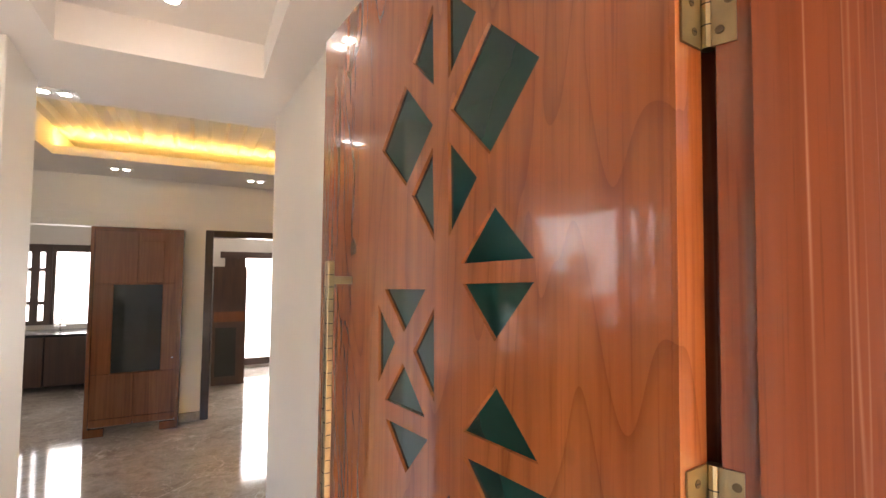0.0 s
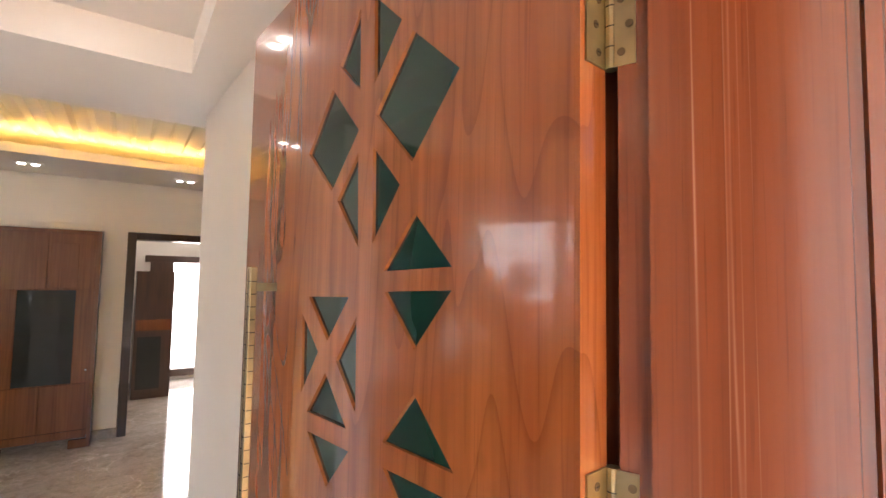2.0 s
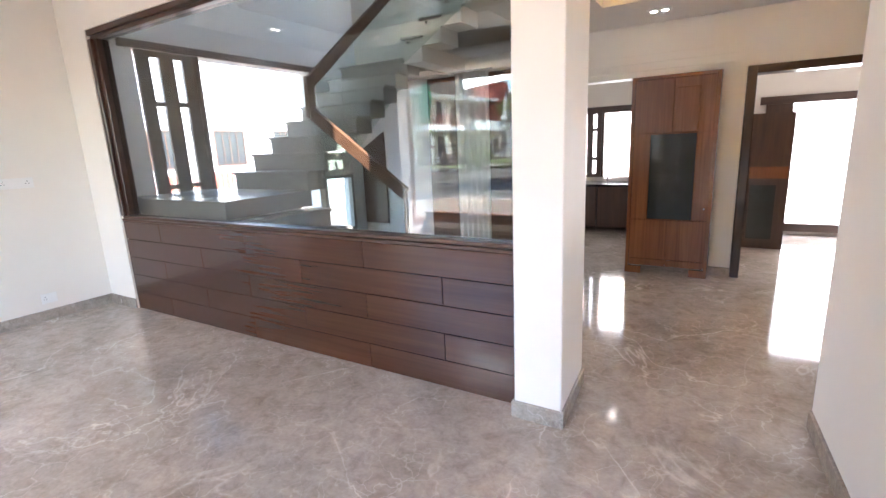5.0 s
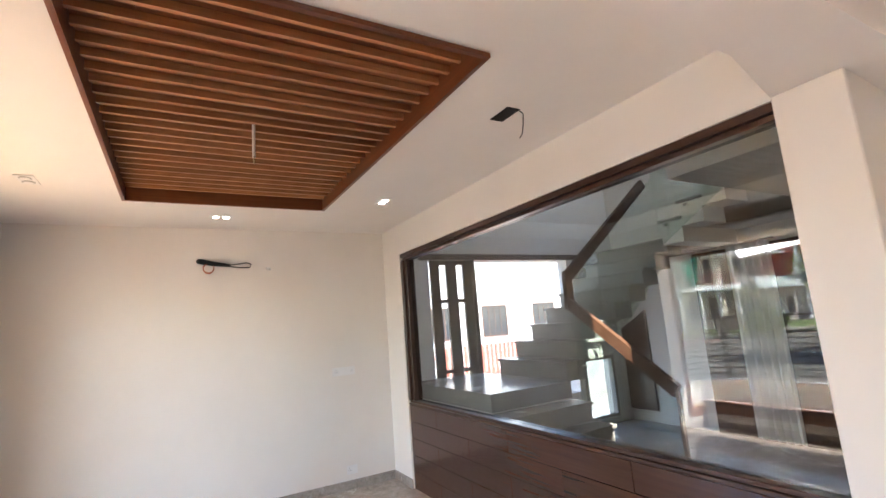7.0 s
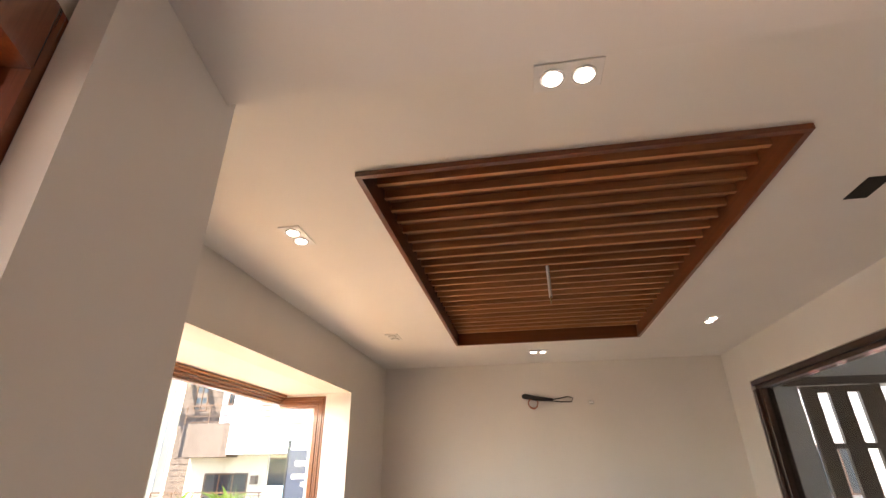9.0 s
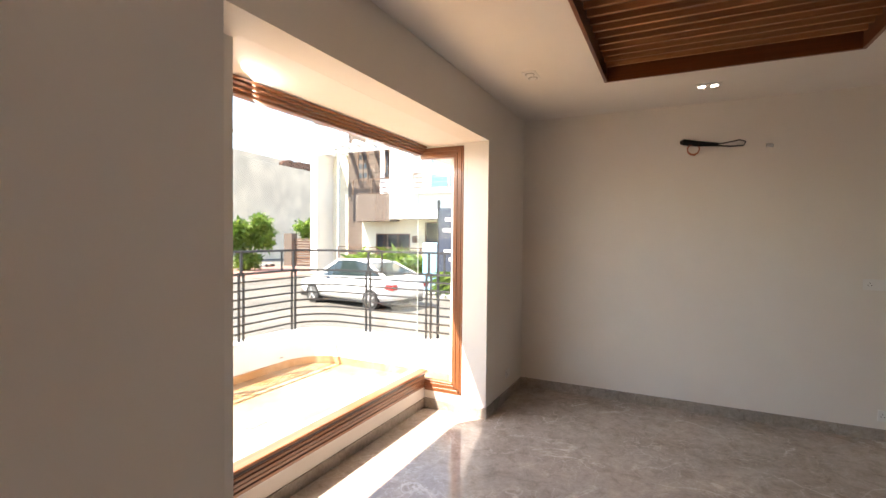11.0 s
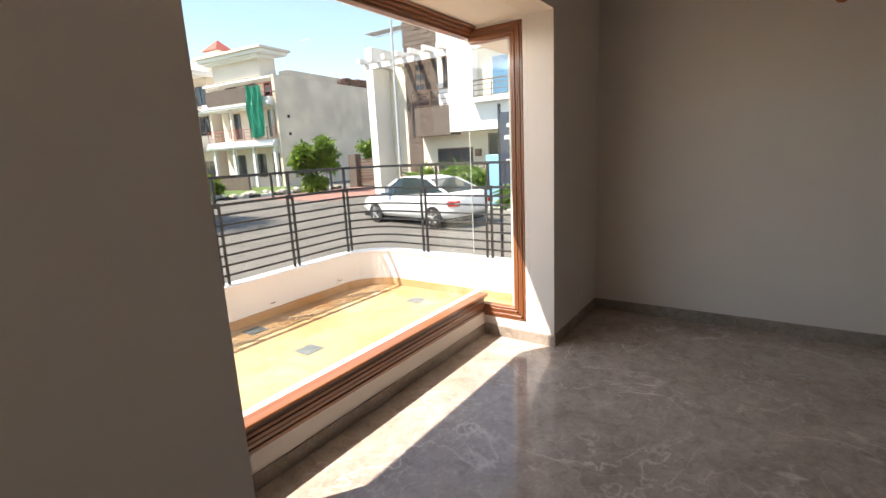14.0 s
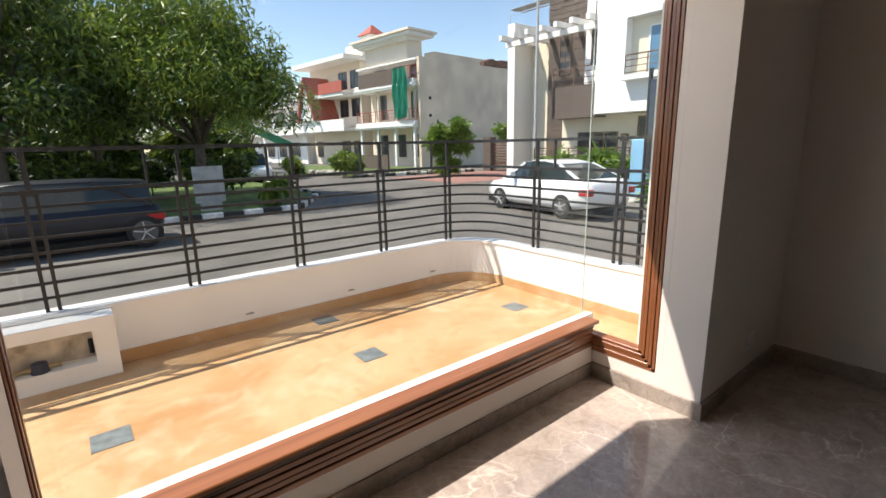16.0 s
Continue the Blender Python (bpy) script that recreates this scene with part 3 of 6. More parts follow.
# butt hinges with screws, let into the edge of the leaf
for z in (0.25, 1.365, 1.882, 2.087):
    hz = 0.056
    hinge = part("hinge", tube(B(), [(-0.004, -0.006, z - hz), (-0.004, -0.006, z + hz)], 0.0068, 12), BRASS, door, "antique brass butt hinge")
    part("hinge_plate", boxes((-0.0006, 0.0016, 0.0, 0.034, z - hz, z + hz)), BRASS, hinge)
    for k in (-1.5, -0.5, 0.5, 1.5):
        part("knuckle_gap", tube(B(), [(-0.004, -0.006, z + k * 0.022 - 0.0006), (-0.004, -0.006, z + k * 0.022 + 0.0006)], 0.0070, 12), DARK, hinge)
    for k in range(4):
        zz = z - 0.042 + k * 0.028
        yy = 0.018 if k % 2 else 0.013
        part("screw", tube(B(), [(-0.0008, yy, zz), (-0.0016, yy, zz)], 0.0042, 10), SCREW, hinge)
        part("screw_slot", boxes((-0.0019, -0.0017, yy - 0.003, yy + 0.003, zz - 0.0005, zz + 0.0005)), DARK, hinge)
    # the plate on the jamb
    q = B()
    prism(q, [at_door(0.0005, 0.010), at_door(0.0005, 0.031), at_door(0.0022, 0.031), at_door(0.0022, 0.010)], z - hz, z + hz)
    jp = part("hinge_plate", q, BRASS, frame_set, "antique brass hinge plate")
    for k in range(4):
        zz = z - 0.042 + k * 0.028
        p0, p1 = at_door(0.002, 0.017 + 0.008 * (k % 2)), at_door(0.0032, 0.017 + 0.008 * (k % 2))
        part("screw", tube(B(), [(*p0, zz), (*p1, zz)], 0.0042, 10), SCREW, jp)

# ---- slatted ceiling recess ----
recess = thing("slatted_ceiling_panel", "teak ceiling recess with parallel wooden slats", "ceiling panel", (0, 0, 0))
ZF = 2.832
for a in (SX0, SX1 - 0.010):
    part("frame_board", boxes((a - 0.012 if a == SX0 else a, a + 0.010 if a == SX0 else SX1 + 0.012, SY0 - 0.012, SY1 + 0.012, ZF, ZC - 0.001), (a + 0.001, a + 0.009, SY0 + 0.001, SY1 - 0.001, ZC - 0.0009, ZC + 0.114)), RECESSY, recess)
for a in (SY0, SY1 - 0.010):
    part("frame_board", boxes((SX0 + 0.011, SX1 - 0.011, a - 0.012 if a == SY0 else a, a + 0.010 if a == SY0 else SY1 + 0.012, ZF, ZC - 0.001), (SX0 + 0.011, SX1 - 0.011, a + 0.001, a + 0.009, ZC - 0.0009, ZC + 0.114)), RECESSX, recess)
rng_b = random.Random(9)
for k in range(24):
    # short lengths of board laid between the slats
    x0 = SX0 + 0.0105 + k * (SX1 - SX0 - 0.021) / 24
    cuts = sorted([SY0 + 0.0105, SY1 - 0.0105] + [SY0 + 0.2 + 1.2 * rng_b.random() for _ in range(2)])
    for y0, y1 in zip(cuts, cuts[1:]):
        part("backing_board", boxes((x0, x0 + (SX1 - SX0 - 0.021) / 24 - 0.001, y0, y1 - 0.001, ZC + 0.105, ZC + 0.114)), BACKING, recess)
NS = 24
step = (SX1 - SX0 - 0.06) / NS
slat_me = finish(boxes((-0.011, 0.011, SY0 + 0.011, SY1 - 0.011, 0.0, 0.038)), "slat", SLATX)
for k in range(NS):
    o = new("slat", slat_me)
    o.parent = recess
    o.location = (SX0 + 0.03 + step * (k + 0.5), 0, ZC + 0.066)
hook = thing("ceiling_fan_hook", "bare steel fan hook with wire hanging from the slats", "hook", (-2.54, 1.21, ZC + 0.066))
part("rod", tube(B(), [(0, 0, 0.001), (0, 0, -0.20)], 0.009, 10), PLASTIC, hook)
part("loop", tube(B(), [(0.02 * math.cos(a), 0, -0.215 + 0.02 * math.sin(a)) for a in [i * 0.5 for i in range(13)]], 0.004, 6), BRASS, hook)

# ---- downlights ----
LAMP = glow("lamp_disc", (1.0, 0.95, 0.88), 2.6)
LED = glow("warm_led", (1.0, 0.60, 0.14), 5.0)


TRIM_GREY = plain("lamp_rim_grey", (0.45, 0.44, 0.43), 0.4)


def disc(x, z, r, h):
    bm = B()
    bmesh.ops.create_cone(bm, cap_ends=True, segments=24, radius1=r, radius2=r, depth=h, matrix=Matrix.Translation((x, 0, z + h / 2)))
    return bm


def downlight(x, y, z, turn, lit=True):
    d = thing("twin_downlight", "white square twin recessed downlight", "downlight", (x, y, z), turn, "ceiling downlights")
    part("plate", boxes((-0.098, 0.098, -0.052, 0.052, -0.007, -0.0005)), PLASTIC, d, "", 0.001)
    for s in (-0.045, 0.045):
        c = part("cup", disc(s, -0.0105, 0.036, 0.003), TRIM_GREY, d, "grey lamp rim")
        part("bulb", disc(s, -0.0136, 0.027, 0.003), LAMP if lit else PLASTIC, c, "glowing lamp disc" if lit else "unlit lamp disc")


for x, y, turn, lit in ((-0.95, 1.21, 90, True), (-1.77, -0.01, 0, True), (-3.72, -0.05, 0, False), (-4.53, 1.18, 90, True), (-3.68, 2.48, 0, True)):
    downlight(x, y, ZC, turn, lit)
for x, y in ((0.14, 2.62), (0.14, 1.72)):
    downlight(x, y, ZS + 0.16, 90)
for x, y in ((-0.42, 3.60), (-0.40, 5.70), (0.75, 5.70)):
    downlight(x, y, ZS, 0)
hole = thing("ceiling_cutout", "open dark cut-out in the ceiling with a hanging wire", "ceiling hole", (-1.79, 2.47, ZC - 0.004))
# thin sheet coloured black in place of the shade inside the cut-out
part("opening", boxes((-0.085, 0.085, -0.045, 0.045, 0.0, 0.003)), DARK, hole, "flat black sheet for the shaded inside of the opening")
part("wire", tube(B(), [(0.08, 0.03, 0.002), (0.10, 0.05, -0.03), (0.085, 0.055, -0.09), (0.075, 0.05, -0.14), (0.05, 0.05, -0.155)], 0.003, 6), DARK, hole, "thin dark wire")

# ---- fittings on the west wall ----
wires = thing("air_conditioner_wiring", "taped pipe stub and coiled copper wire at the wall", "wiring", (XW, 1.24, 2.46))
part("pipe_stub", tube(B(), [(0.0, -0.23, 0.05), (0.035, -0.22, 0.045), (0.04, -0.1, 0.02), (0.045, 0.06, 0.0)], [0.024, 0.029, 0.026, 0.017], 8), DARK, wires, "black taped pipe stub")
part("wire_coil", tube(B(), [(0.045 + 0.006 * math.sin(i), -0.14 + (0.05 + 0.006 * math.sin(i * 0.7)) * math.cos(i * 0.7), -0.03 + (0.05 + 0.005 * math.cos(i)) * math.sin(i * 0.7)) for i in range(28)], 0.0055, 6), plain("copper_wire", (0.45, 0.16, 0.08), 0.35, 0.6), wires, "coiled copper wire")
part("cable_loop", tube(B(), [(0.045, 0.0, 0.0), (0.045, 0.12, 0.012), (0.045, 0.22, 0.03), (0.045, 0.265, 0.012), (0.045, 0.25, -0.022), (0.045, 0.15, -0.022), (0.045, 0.03, -0.005)], 0.006, 6), DARK, wires, "grey looped cable")
plug = thing("pipe_plug", "small white drain pipe plug in the wall", "pipe plug", (XW, 1.70, 2.43))
part("cap", tube(B(), [(0, 0, 0), (0.03, -0.01, 0), (0.035, -0.04, 0)], 0.016, 10), PLASTIC, plug)


def socket_plate(name, label, place, turn, width, holes):
    s = thing(name, label, "socket", place, turn, "wall sockets")
    part("plate", boxes((0.0, 0.008, -width / 2, width / 2, -0.045, 0.045)), PLASTIC, s, "", 0.002)
    for c in holes:
        for dy, dz in ((0, 0.014), (-0.011, -0.006), (0.011, -0.006)):
            part("pin_hole", tube(B(), [(0.0081, c + dy, dz), (0.0086, c + dy, dz)], 0.0035, 8), DARK, s)
    part("switch", boxes((0.0081, 0.011, -0.014, 0.014, -0.02, 0.02)), PLASTIC, s, "", 0.001)


socket_plate("switch_plate", "white plastic plate with two sockets and switch", (XW, 2.47, 1.255), 0, 0.26, (-0.085, 0.085))
socket_plate("wall_socket", "white plastic wall socket above the skirting", (XW, 2.52, 0.20), 0, 0.12, (-0.03,))
socket_plate("wall_socket", "white plastic wall socket beside the bay", (-4.62, YS, 0.25), 90, 0.12, (-0.03,))

# ---- partition of planks and glass ----
screen = thing("glazed_partition", "walnut plank dado with clear glass above", "partition", (0, 0, 0))
PX0, PX1 = -4.612, COLX0 - 0.002
row = 0.171
for r in range(5):
    cuts = [PX0] + [x for x in [-4.02 + 0.575 * (r % 2) + 1.15 * k for k in range(4)] if PX0 + 0.05 < x < PX1 - 0.05] + [PX1]
    for a, c in zip(cuts, cuts[1:]):
        part("plank", boxes((a + 0.002, c - 0.002, YP + 0.012, YP + 0.04, 0.004 + r * row, (r + 1) * row)), PANELX, screen, "", 0.0015)
part("core", boxes((PX0, PX1, YP + 0.041, YP + 0.11, 0, 0.855)), DARK, screen, "dark core board behind the planks")
for z0, z1, y0, y1 in ((0.858, 0.880, 0.006, 0.14), (0.882, 0.905, 0.02, 0.13), (2.44, 2.468, 0.03, 0.13), (2.470, 2.512, 0.004, 0.14)):
    part("rail", boxes((PX0, PX1, YP + y0, YP + y1, z0, z1)), DARKX, screen, "dark walnut frame rail", 0.003)
part("stile", boxes((PX0, PX0 + 0.05, YP + 0.004, YP + 0.14, 0.906, 2.439)), DARKZ, screen, "dark walnut frame post", 0.003)
part("stile", boxes((PX0 + 0.053, PX0 + 0.10, YP + 0.03, YP + 0.13, 0.906, 2.439)), DARKZ, screen, "dark walnut frame post", 0.003)
pane = part("pane", boxes((PX0 + 0.10, PX1, YP + 0.075, YP + 0.081, 0.906, 2.439)), SCREEN, screen, "large clear glass pane")
pane.visible_shadow = False

# ---- bay window ----
bay = thing("window_1", "teak bay window with frameless glass corner", "window", (0, 0, 0), kind="structure")


# front sill board and its reeded face
part("sill", boxes((XB0 - 0.02, XB1, -1.196, -1.100, 0.330, 0.352)), TEAKX, bay, "broad teak sill board", 0.004)
# top strip coloured dark for the shaded groove under the sill
for k in range(5):
    part("moulding", boxes((XB0 + 0.002, XB1, -1.139, -1.120 - 0.004 * (k % 2), 0.192 + k * 0.0275, 0.192 + k * 0.0275 + 0.0235)), DARKX if k == 4 else TEAKX, bay, "", 0.003)
# dark core added behind the reeding to stop sun through its gaps
part("moulding_core", boxes((XB0 + 0.002, XB1, -1.235, -1.140, 0.192, 0.329)), DARKX, bay)
part("plaster_band", boxes((XB0, XB1, -1.24, -1.128, 0.087, 0.191)), WALL, bay, "white plastered band under the sill")
part("stone_base", boxes((XB0, XB1, -1.24, -1.118, 0.0, 0.086)), SKIRT, bay, "grey stone base course", 0.002)
part("outer_sill", boxes((XB0 - 0.1, XB1 + 0.03, -1.245, -1.197, 0.30, 0.348)), EXTW, bay, "white marble outer sill")
# head
for k in range(4):
    part("head_moulding", boxes((XB0 + 0.002, XB1, -1.24, -1.12 - 0.02 * k, 2.449 - 0.02 * (k + 1), 2.449 - 0.02 * k - 0.002)), TEAKX, bay, "", 0.003)
# the two sides: frame of reeded boards round the side pane
for side, x, s in ((0, XB0, 1), (1, XB1, -1)):
    for k in range(5):
        xx = sorted((x - s * 0.06, x + s * (0.004 + 0.004 * (k % 2))))
        part("side_post", boxes((xx[0], xx[1], (-0.745 if s > 0 else -0.955) - 0.02 * (k + 1), (-0.745 if s > 0 else -0.955) - 0.02 * k - 0.002, 0.165 + 0.02 * k, 2.428 - 0.02 * k)), TEAKZ, bay, "", 0.002)
        part("side_sill", boxes((xx[0], xx[1], -1.19, (-0.747 if s > 0 else -0.957) - 0.02 * k, 0.165 + 0.02 * k, 0.183 + 0.02 * k)), TEAKY, bay, "", 0.002)
        part("side_head", boxes((xx[0], xx[1], -1.19, (-0.747 if s > 0 else -0.957) - 0.02 * k, 2.41 - 0.02 * k, 2.428 - 0.02 * k)), TEAKY, bay, "", 0.002)
    p = part("pane", boxes((x - s * 0.03 - 0.003, x - s * 0.03 + 0.003, -1.226, -0.85 if s > 0 else -1.06, 0.262, 2.36)), GLASS, bay, "clear side pane")
    p.visible_shadow = False
p = part("pane", boxes((XB0 - 0.026, XB1 + 0.026, -1.226, -1.220, 0.353, 2.37)), GLASS, bay, "large clear front pane")
p.visible_shadow = False
JOINT = plain("glass_edge", (0.55, 0.60, 0.57), 0.3, vary=0.05, grain=0)
part("corner_joint", boxes((XB0 - 0.034, XB0 - 0.027, -1.230, -1.2265, 0.353, 2.37)), JOINT, bay, "silicone joint of the glass corner")
# reveal walls of the bay
solid("wall_bay", boxes((XB0 - 0.2, XB0, -0.745, YS - 0.2005, 0, 2.451), (XB0 - 0.2, XB0 - 0.061, -1.25, -0.745, 0, 0.163), (XB0 - 0.06, XB0, -1.12, -0.745, 0, 0.163), (XB0 - 0.2, XB0, -1.25, -0.745, 2.432, 2.451), (XB1, XB1 + 0.2, -1.25, YE - 0.2015, 2.432, 2.451), (XB1 + 0.0, XB1 + 0.2, -1.25, YE - 0.2015, 0, 0.163)), WALL, "white reveals of the bay window", "wall")
solid("ceiling_bay", boxes((XB0, XB1, -1.25, YS - 0.2, 2.4515, 2.458)), CEIL, "white soffit inside the bay", "ceiling")

# ---- hall: crockery cabinet, door frames, cove light ----
cab = thing("crockery_cabinet", "tall brown veneer cabinet with a dark glass door", "cabinet", (-0.27, 6.05, 0))
W, TOPC = 0.385, 1.985
part("body", boxes((-W + 0.02, W - 0.02, 0.022, 0.40, 0.10, TOPC - 0.03)), CABZ, cab)
for s in (-1, 1):
    part("side_panel", boxes((s * W - 0.0 if s < 0 else W - 0.032, -W + 0.032 if s < 0 else W, -0.012, 0.40, 0.04, TOPC)), CABZ, cab, "", 0.002)
    part("foot", boxes((-W if s < 0 else W - 0.16, -W + 0.16 if s < 0 else W, -0.02, 0.02, 0.0, 0.075)), CABZ, cab, "", 0.003)
part("top_panel", boxes((-W + 0.033, W - 0.033, -0.012, 0.40, TOPC - 0.03, TOPC)), CABZ, cab)
for x0, x1 in ((-W + 0.036, -0.003), (0.003, W - 0.036)):
    part("upper_door", boxes((x0, x1, 0.0, 0.021, 1.44, TOPC - 0.034)), CABZ, cab, "", 0.002)
    part("lower_door", boxes((x0, x1, 0.0, 0.021, 0.16, 0.575)), CABZ, cab, "", 0.002)
    part("drawer", boxes((x0, x1, 0.0, 0.021, 0.085, 0.155)), CABZ, cab, "", 0.002)
part("raised_panel", boxes((0.02, 0.22, -0.012, -0.001, 1.45, 1.86)), CABZ, cab, "", 0.003)
SMOKE = plain("smoked_glass", (0.03, 0.032, 0.03), 0.04, vary=0.05, grain=0)
part("glass_door", boxes((-0.19, 0.215, -0.006, 0.0205, 0.585, 1.43)), SMOKE, cab, "dark smoked glass door")
for x0, x1 in ((-W + 0.036, -0.195), (0.22, W - 0.036)):
    part("stile", boxes((x0, x1, 0.0, 0.021, 0.58, 1.436)), CABZ, cab)
part("knob", tube(B(), [(0.32, 0.0, 0.70), (0.32, -0.02, 0.70)], 0.008, 10), STEEL, cab)


def door_frame(name, label, x0, x1, z1):
    d = thing(name, label, "door frame", (0, YH, 0), kind="structure")
    for a, c in ((x0, x0 + 0.075), (x1 - 0.075, x1)):
        part("post", boxes((a, c, -0.02, 0.21, 0, z1)), DARKZ, d, "", 0.004)
    part("head", boxes((x0 + 0.076, x1 - 0.076, -0.02, 0.21, z1 - 0.07, z1)), DARKX, d, "", 0.004)


door_frame("door_frame", "dark brown wooden frame of the bedroom doorway", 0.315, 1.25, 2.004)
# shallow plaster bands above and beside the openings
trim = thing("trim", "stepped white plaster bands over the hall openings", "moulding", (0, YH, 0), kind="structure")
for k in range(3):
    part("band", boxes((-1.3, 0.225 + 0.025 * k, -0.012 + 0.003 * k, -0.001, 2.06 + 0.075 * k, 2.11 + 0.075 * k)), WALL, trim)
    part("band", boxes((0.135 + 0.05 * k, 0.165 + 0.05 * k, -0.012, -0.001, 0.095, 2.055)), WALL, trim)
# warm strips in the cove, lying on its ledges
cove = thing("cove_light", "warm yellow light strip in the ceiling cove", "strip light", (0, 0, ZS + 0.072))
for r in ((CX0 - 0.002, CX1, CY1 + 0.08, CY1 + 0.10), (CX0, CX1, CY0 - 0.10, CY0 - 0.08)):
    part("strip", boxes((*r, 0.0, 0.008)), LED, cove)
    for k in range(15):
        xx = r[0] + 0.1 + k * 0.2
        part("diode_clip", boxes((xx, xx + 0.05, r[2] - 0.004, r[2] - 0.001, 0.0, 0.02)), PLASTIC, cove)

# ---- kitchen ----
kit = thing("kitchen_counter", "dark kitchen counter with cupboards under the window", "counter", (-1.45, KY - 0.62, 0))
part("cupboard", boxes((-0.6, -0.01, 0.0, 0.60, 0.08, 0.70)), DARKZ, kit)
part("cupboard", boxes((0.01, 0.6, 0.0, 0.60, 0.08, 0.70)), DARKZ, kit)
part("worktop", boxes((-0.7, 1.2, -0.03, 0.60, 0.702, 0.735)), plain("black_granite", (0.02, 0.02, 0.022), 0.12, vary=0.4, scale=60, grain=0), kit, "black granite worktop")
tap = thing("kitchen_tap", "chrome tap at the kitchen window", "tap", (-1.4, KY - 0.12, 0.735))
part("spout", tube(B(), [(0, 0, 0), (0, 0, 0.12), (0.02, -0.02, 0.15), (0.06, -0.09, 0.15), (0.07, -0.1, 0.13)], 0.009, 8), STEEL, tap)
part("lever", tube(B(), [(-0.06, 0, 0.05), (0.06, 0, 0.05)], 0.008, 8), STEEL, tap)


def pane_shutter(bm, x0, x1, y, z0, z1, th=0.04, st=0.05):
    """A shutter with two columns and three rows of lights, the frame alone."""
    m = (x0 + x1) / 2
    h = z1 - z0
    for a, c in ((x0, x0 + st), (m - st * 0.6, m + st * 0.6), (x1 - st, x1)):
        box(bm, a, c, y, y + th, z0, z1)
    for a, c in ((z0, z0 + 0.06), (z0 + 0.26 * h, z0 + 0.26 * h + 0.05), (z1 - 0.26 * h - 0.05, z1 - 0.26 * h), (z1 - 0.06, z1)):
        for p, q in ((x0 + st, m - st * 0.6), (m + st * 0.6, x1 - st)):
            box(bm, p, q, y + 0.002, y + th - 0.002, a, c)
    return bm


kw = thing("window_2", "kitchen window with a six-light dark shutter", "window", (0, KY, 0), kind="structure")
part("shutter", pane_shutter(B(), -1.89, -1.53, -0.05, 0.80, 1.85, 0.04, 0.075), DARKZ, kw)
part("post", boxes((-1.53, -1.49, -0.03, 0.1, 0.80, 1.85)), DARKZ, kw)
part("head", boxes((-1.90, -1.10, -0.04, 0.1, 1.80, 1.90)), DARKX, kw)
bw = thing("window_3", "bedroom window with dark frame", "window", (0, KY, 0), kind="structure")
part("post", boxes((0.62, 0.92, -0.04, 0.1, 0.121, 1.849)), DARKZ, bw)
part("head", boxes((0.55, 2.2, -0.06, -0.001, 1.76, 1.86)), DARKX, bw)
part("sill", boxes((0.55, 2.2, -0.06, -0.001, 0.05, 0.16)), DARKX, bw)
wr = thing("wardrobe", "dark brown bedroom wardrobe with a black mirror", "wardrobe", (0.56, 7.7, 0))
part("body", boxes((-0.12, 0.30, 0.0, 0.9, 0, 1.62)), DARKZ, wr)
part("band", boxes((-0.10, 0.28, -0.008, -0.001, 0.86, 1.0)), CABZ, wr, "paler brown band")
part("mirror", boxes((-0.08, 0.18, -0.006, -0.001, 0.12, 0.78)), SMOKE, wr, "black glass front")
kl = thing("kitchen_lamp", "round glowing kitchen ceiling lamp", "ceiling lamp", (-0.95, 7.4, 2.6))
part("disc", tube(B(), [(0, 0, -0.0005), (0, 0, -0.012)], 0.06, 20), LAMP, kl)

# ---- staircase behind the glass ----
stair = thing("staircase", "pale stone staircase with glass balustrade and wooden handrail", "staircase", (0, 0, 0))
LZ = 1.03
part("landing", boxes((XW + 0.01, -3.42, 3.30, 4.28, LZ - 0.16, LZ)), STONE, stair)
part("landing_wall", boxes((XW + 0.01, -3.50, 3.36, 4.20, 0, LZ - 0.161)), WALL, stair)
for k in range(5):
    x0 = -3.42 + 0.25 * k
    z = LZ - 0.172 * (k + 1)
    part("tread", boxes((x0 + 0.001, x0 + 0.27, 3.30, 4.28, z - 0.03, z)), STONE, stair, "", 0.003)
    part("riser", boxes((x0 + 0.001, x0 + 0.249, 3.32, 4.26, 0.0, z - 0.031)), STONE, stair)
for k in range(8):
    y0 = 4.28 + 0.275 * k
    z = LZ + 0.19 * (k + 1)
    part("tread", boxes((-4.62, -3.42, y0 - 0.02, y0 + 0.29, z - 0.03, z)), STONE, stair, "", 0.003)
    part("riser", boxes((-4.60, -3.46, y0, y0 + 0.275, z - 0.20, z - 0.031)), STONE, stair)
    part("glass_clamp", tube(B(), [(-3.419, y0 + 0.13, z - 0.06), (-3.35, y0 + 0.13, z - 0.06)], 0.018, 10), STEEL, stair)
for k in range(7):
    x0 = -3.35 + 0.275 * k
    z = 2.55 + 0.18 * (k + 1)
    part("tread", boxes((x0 - 0.02, x0 + 0.29, 5.95, 7.09, z - 0.03, z)), STONE, stair, "", 0.003)
    part("riser", boxes((x0, x0 + 0.275, 5.98, 7.09, z - 0.30, z - 0.031)), WALL, stair)
    part("glass_clamp", tube(B(), [(x0 + 0.13, 5.949, z - 0.08), (x0 + 0.13, 5.89, z - 0.08)], 0.018, 10), STEEL, stair)
part("upper_landing", boxes((-4.62, -3.35, 6.48, 7.09, 2.40, 2.55)), STONE, stair)
TEAKH = wood("handrail_wood", (0.075, 0.034, 0.018), (0.13, 0.06, 0.032), 0.5, 0, 1.0, 0.0)


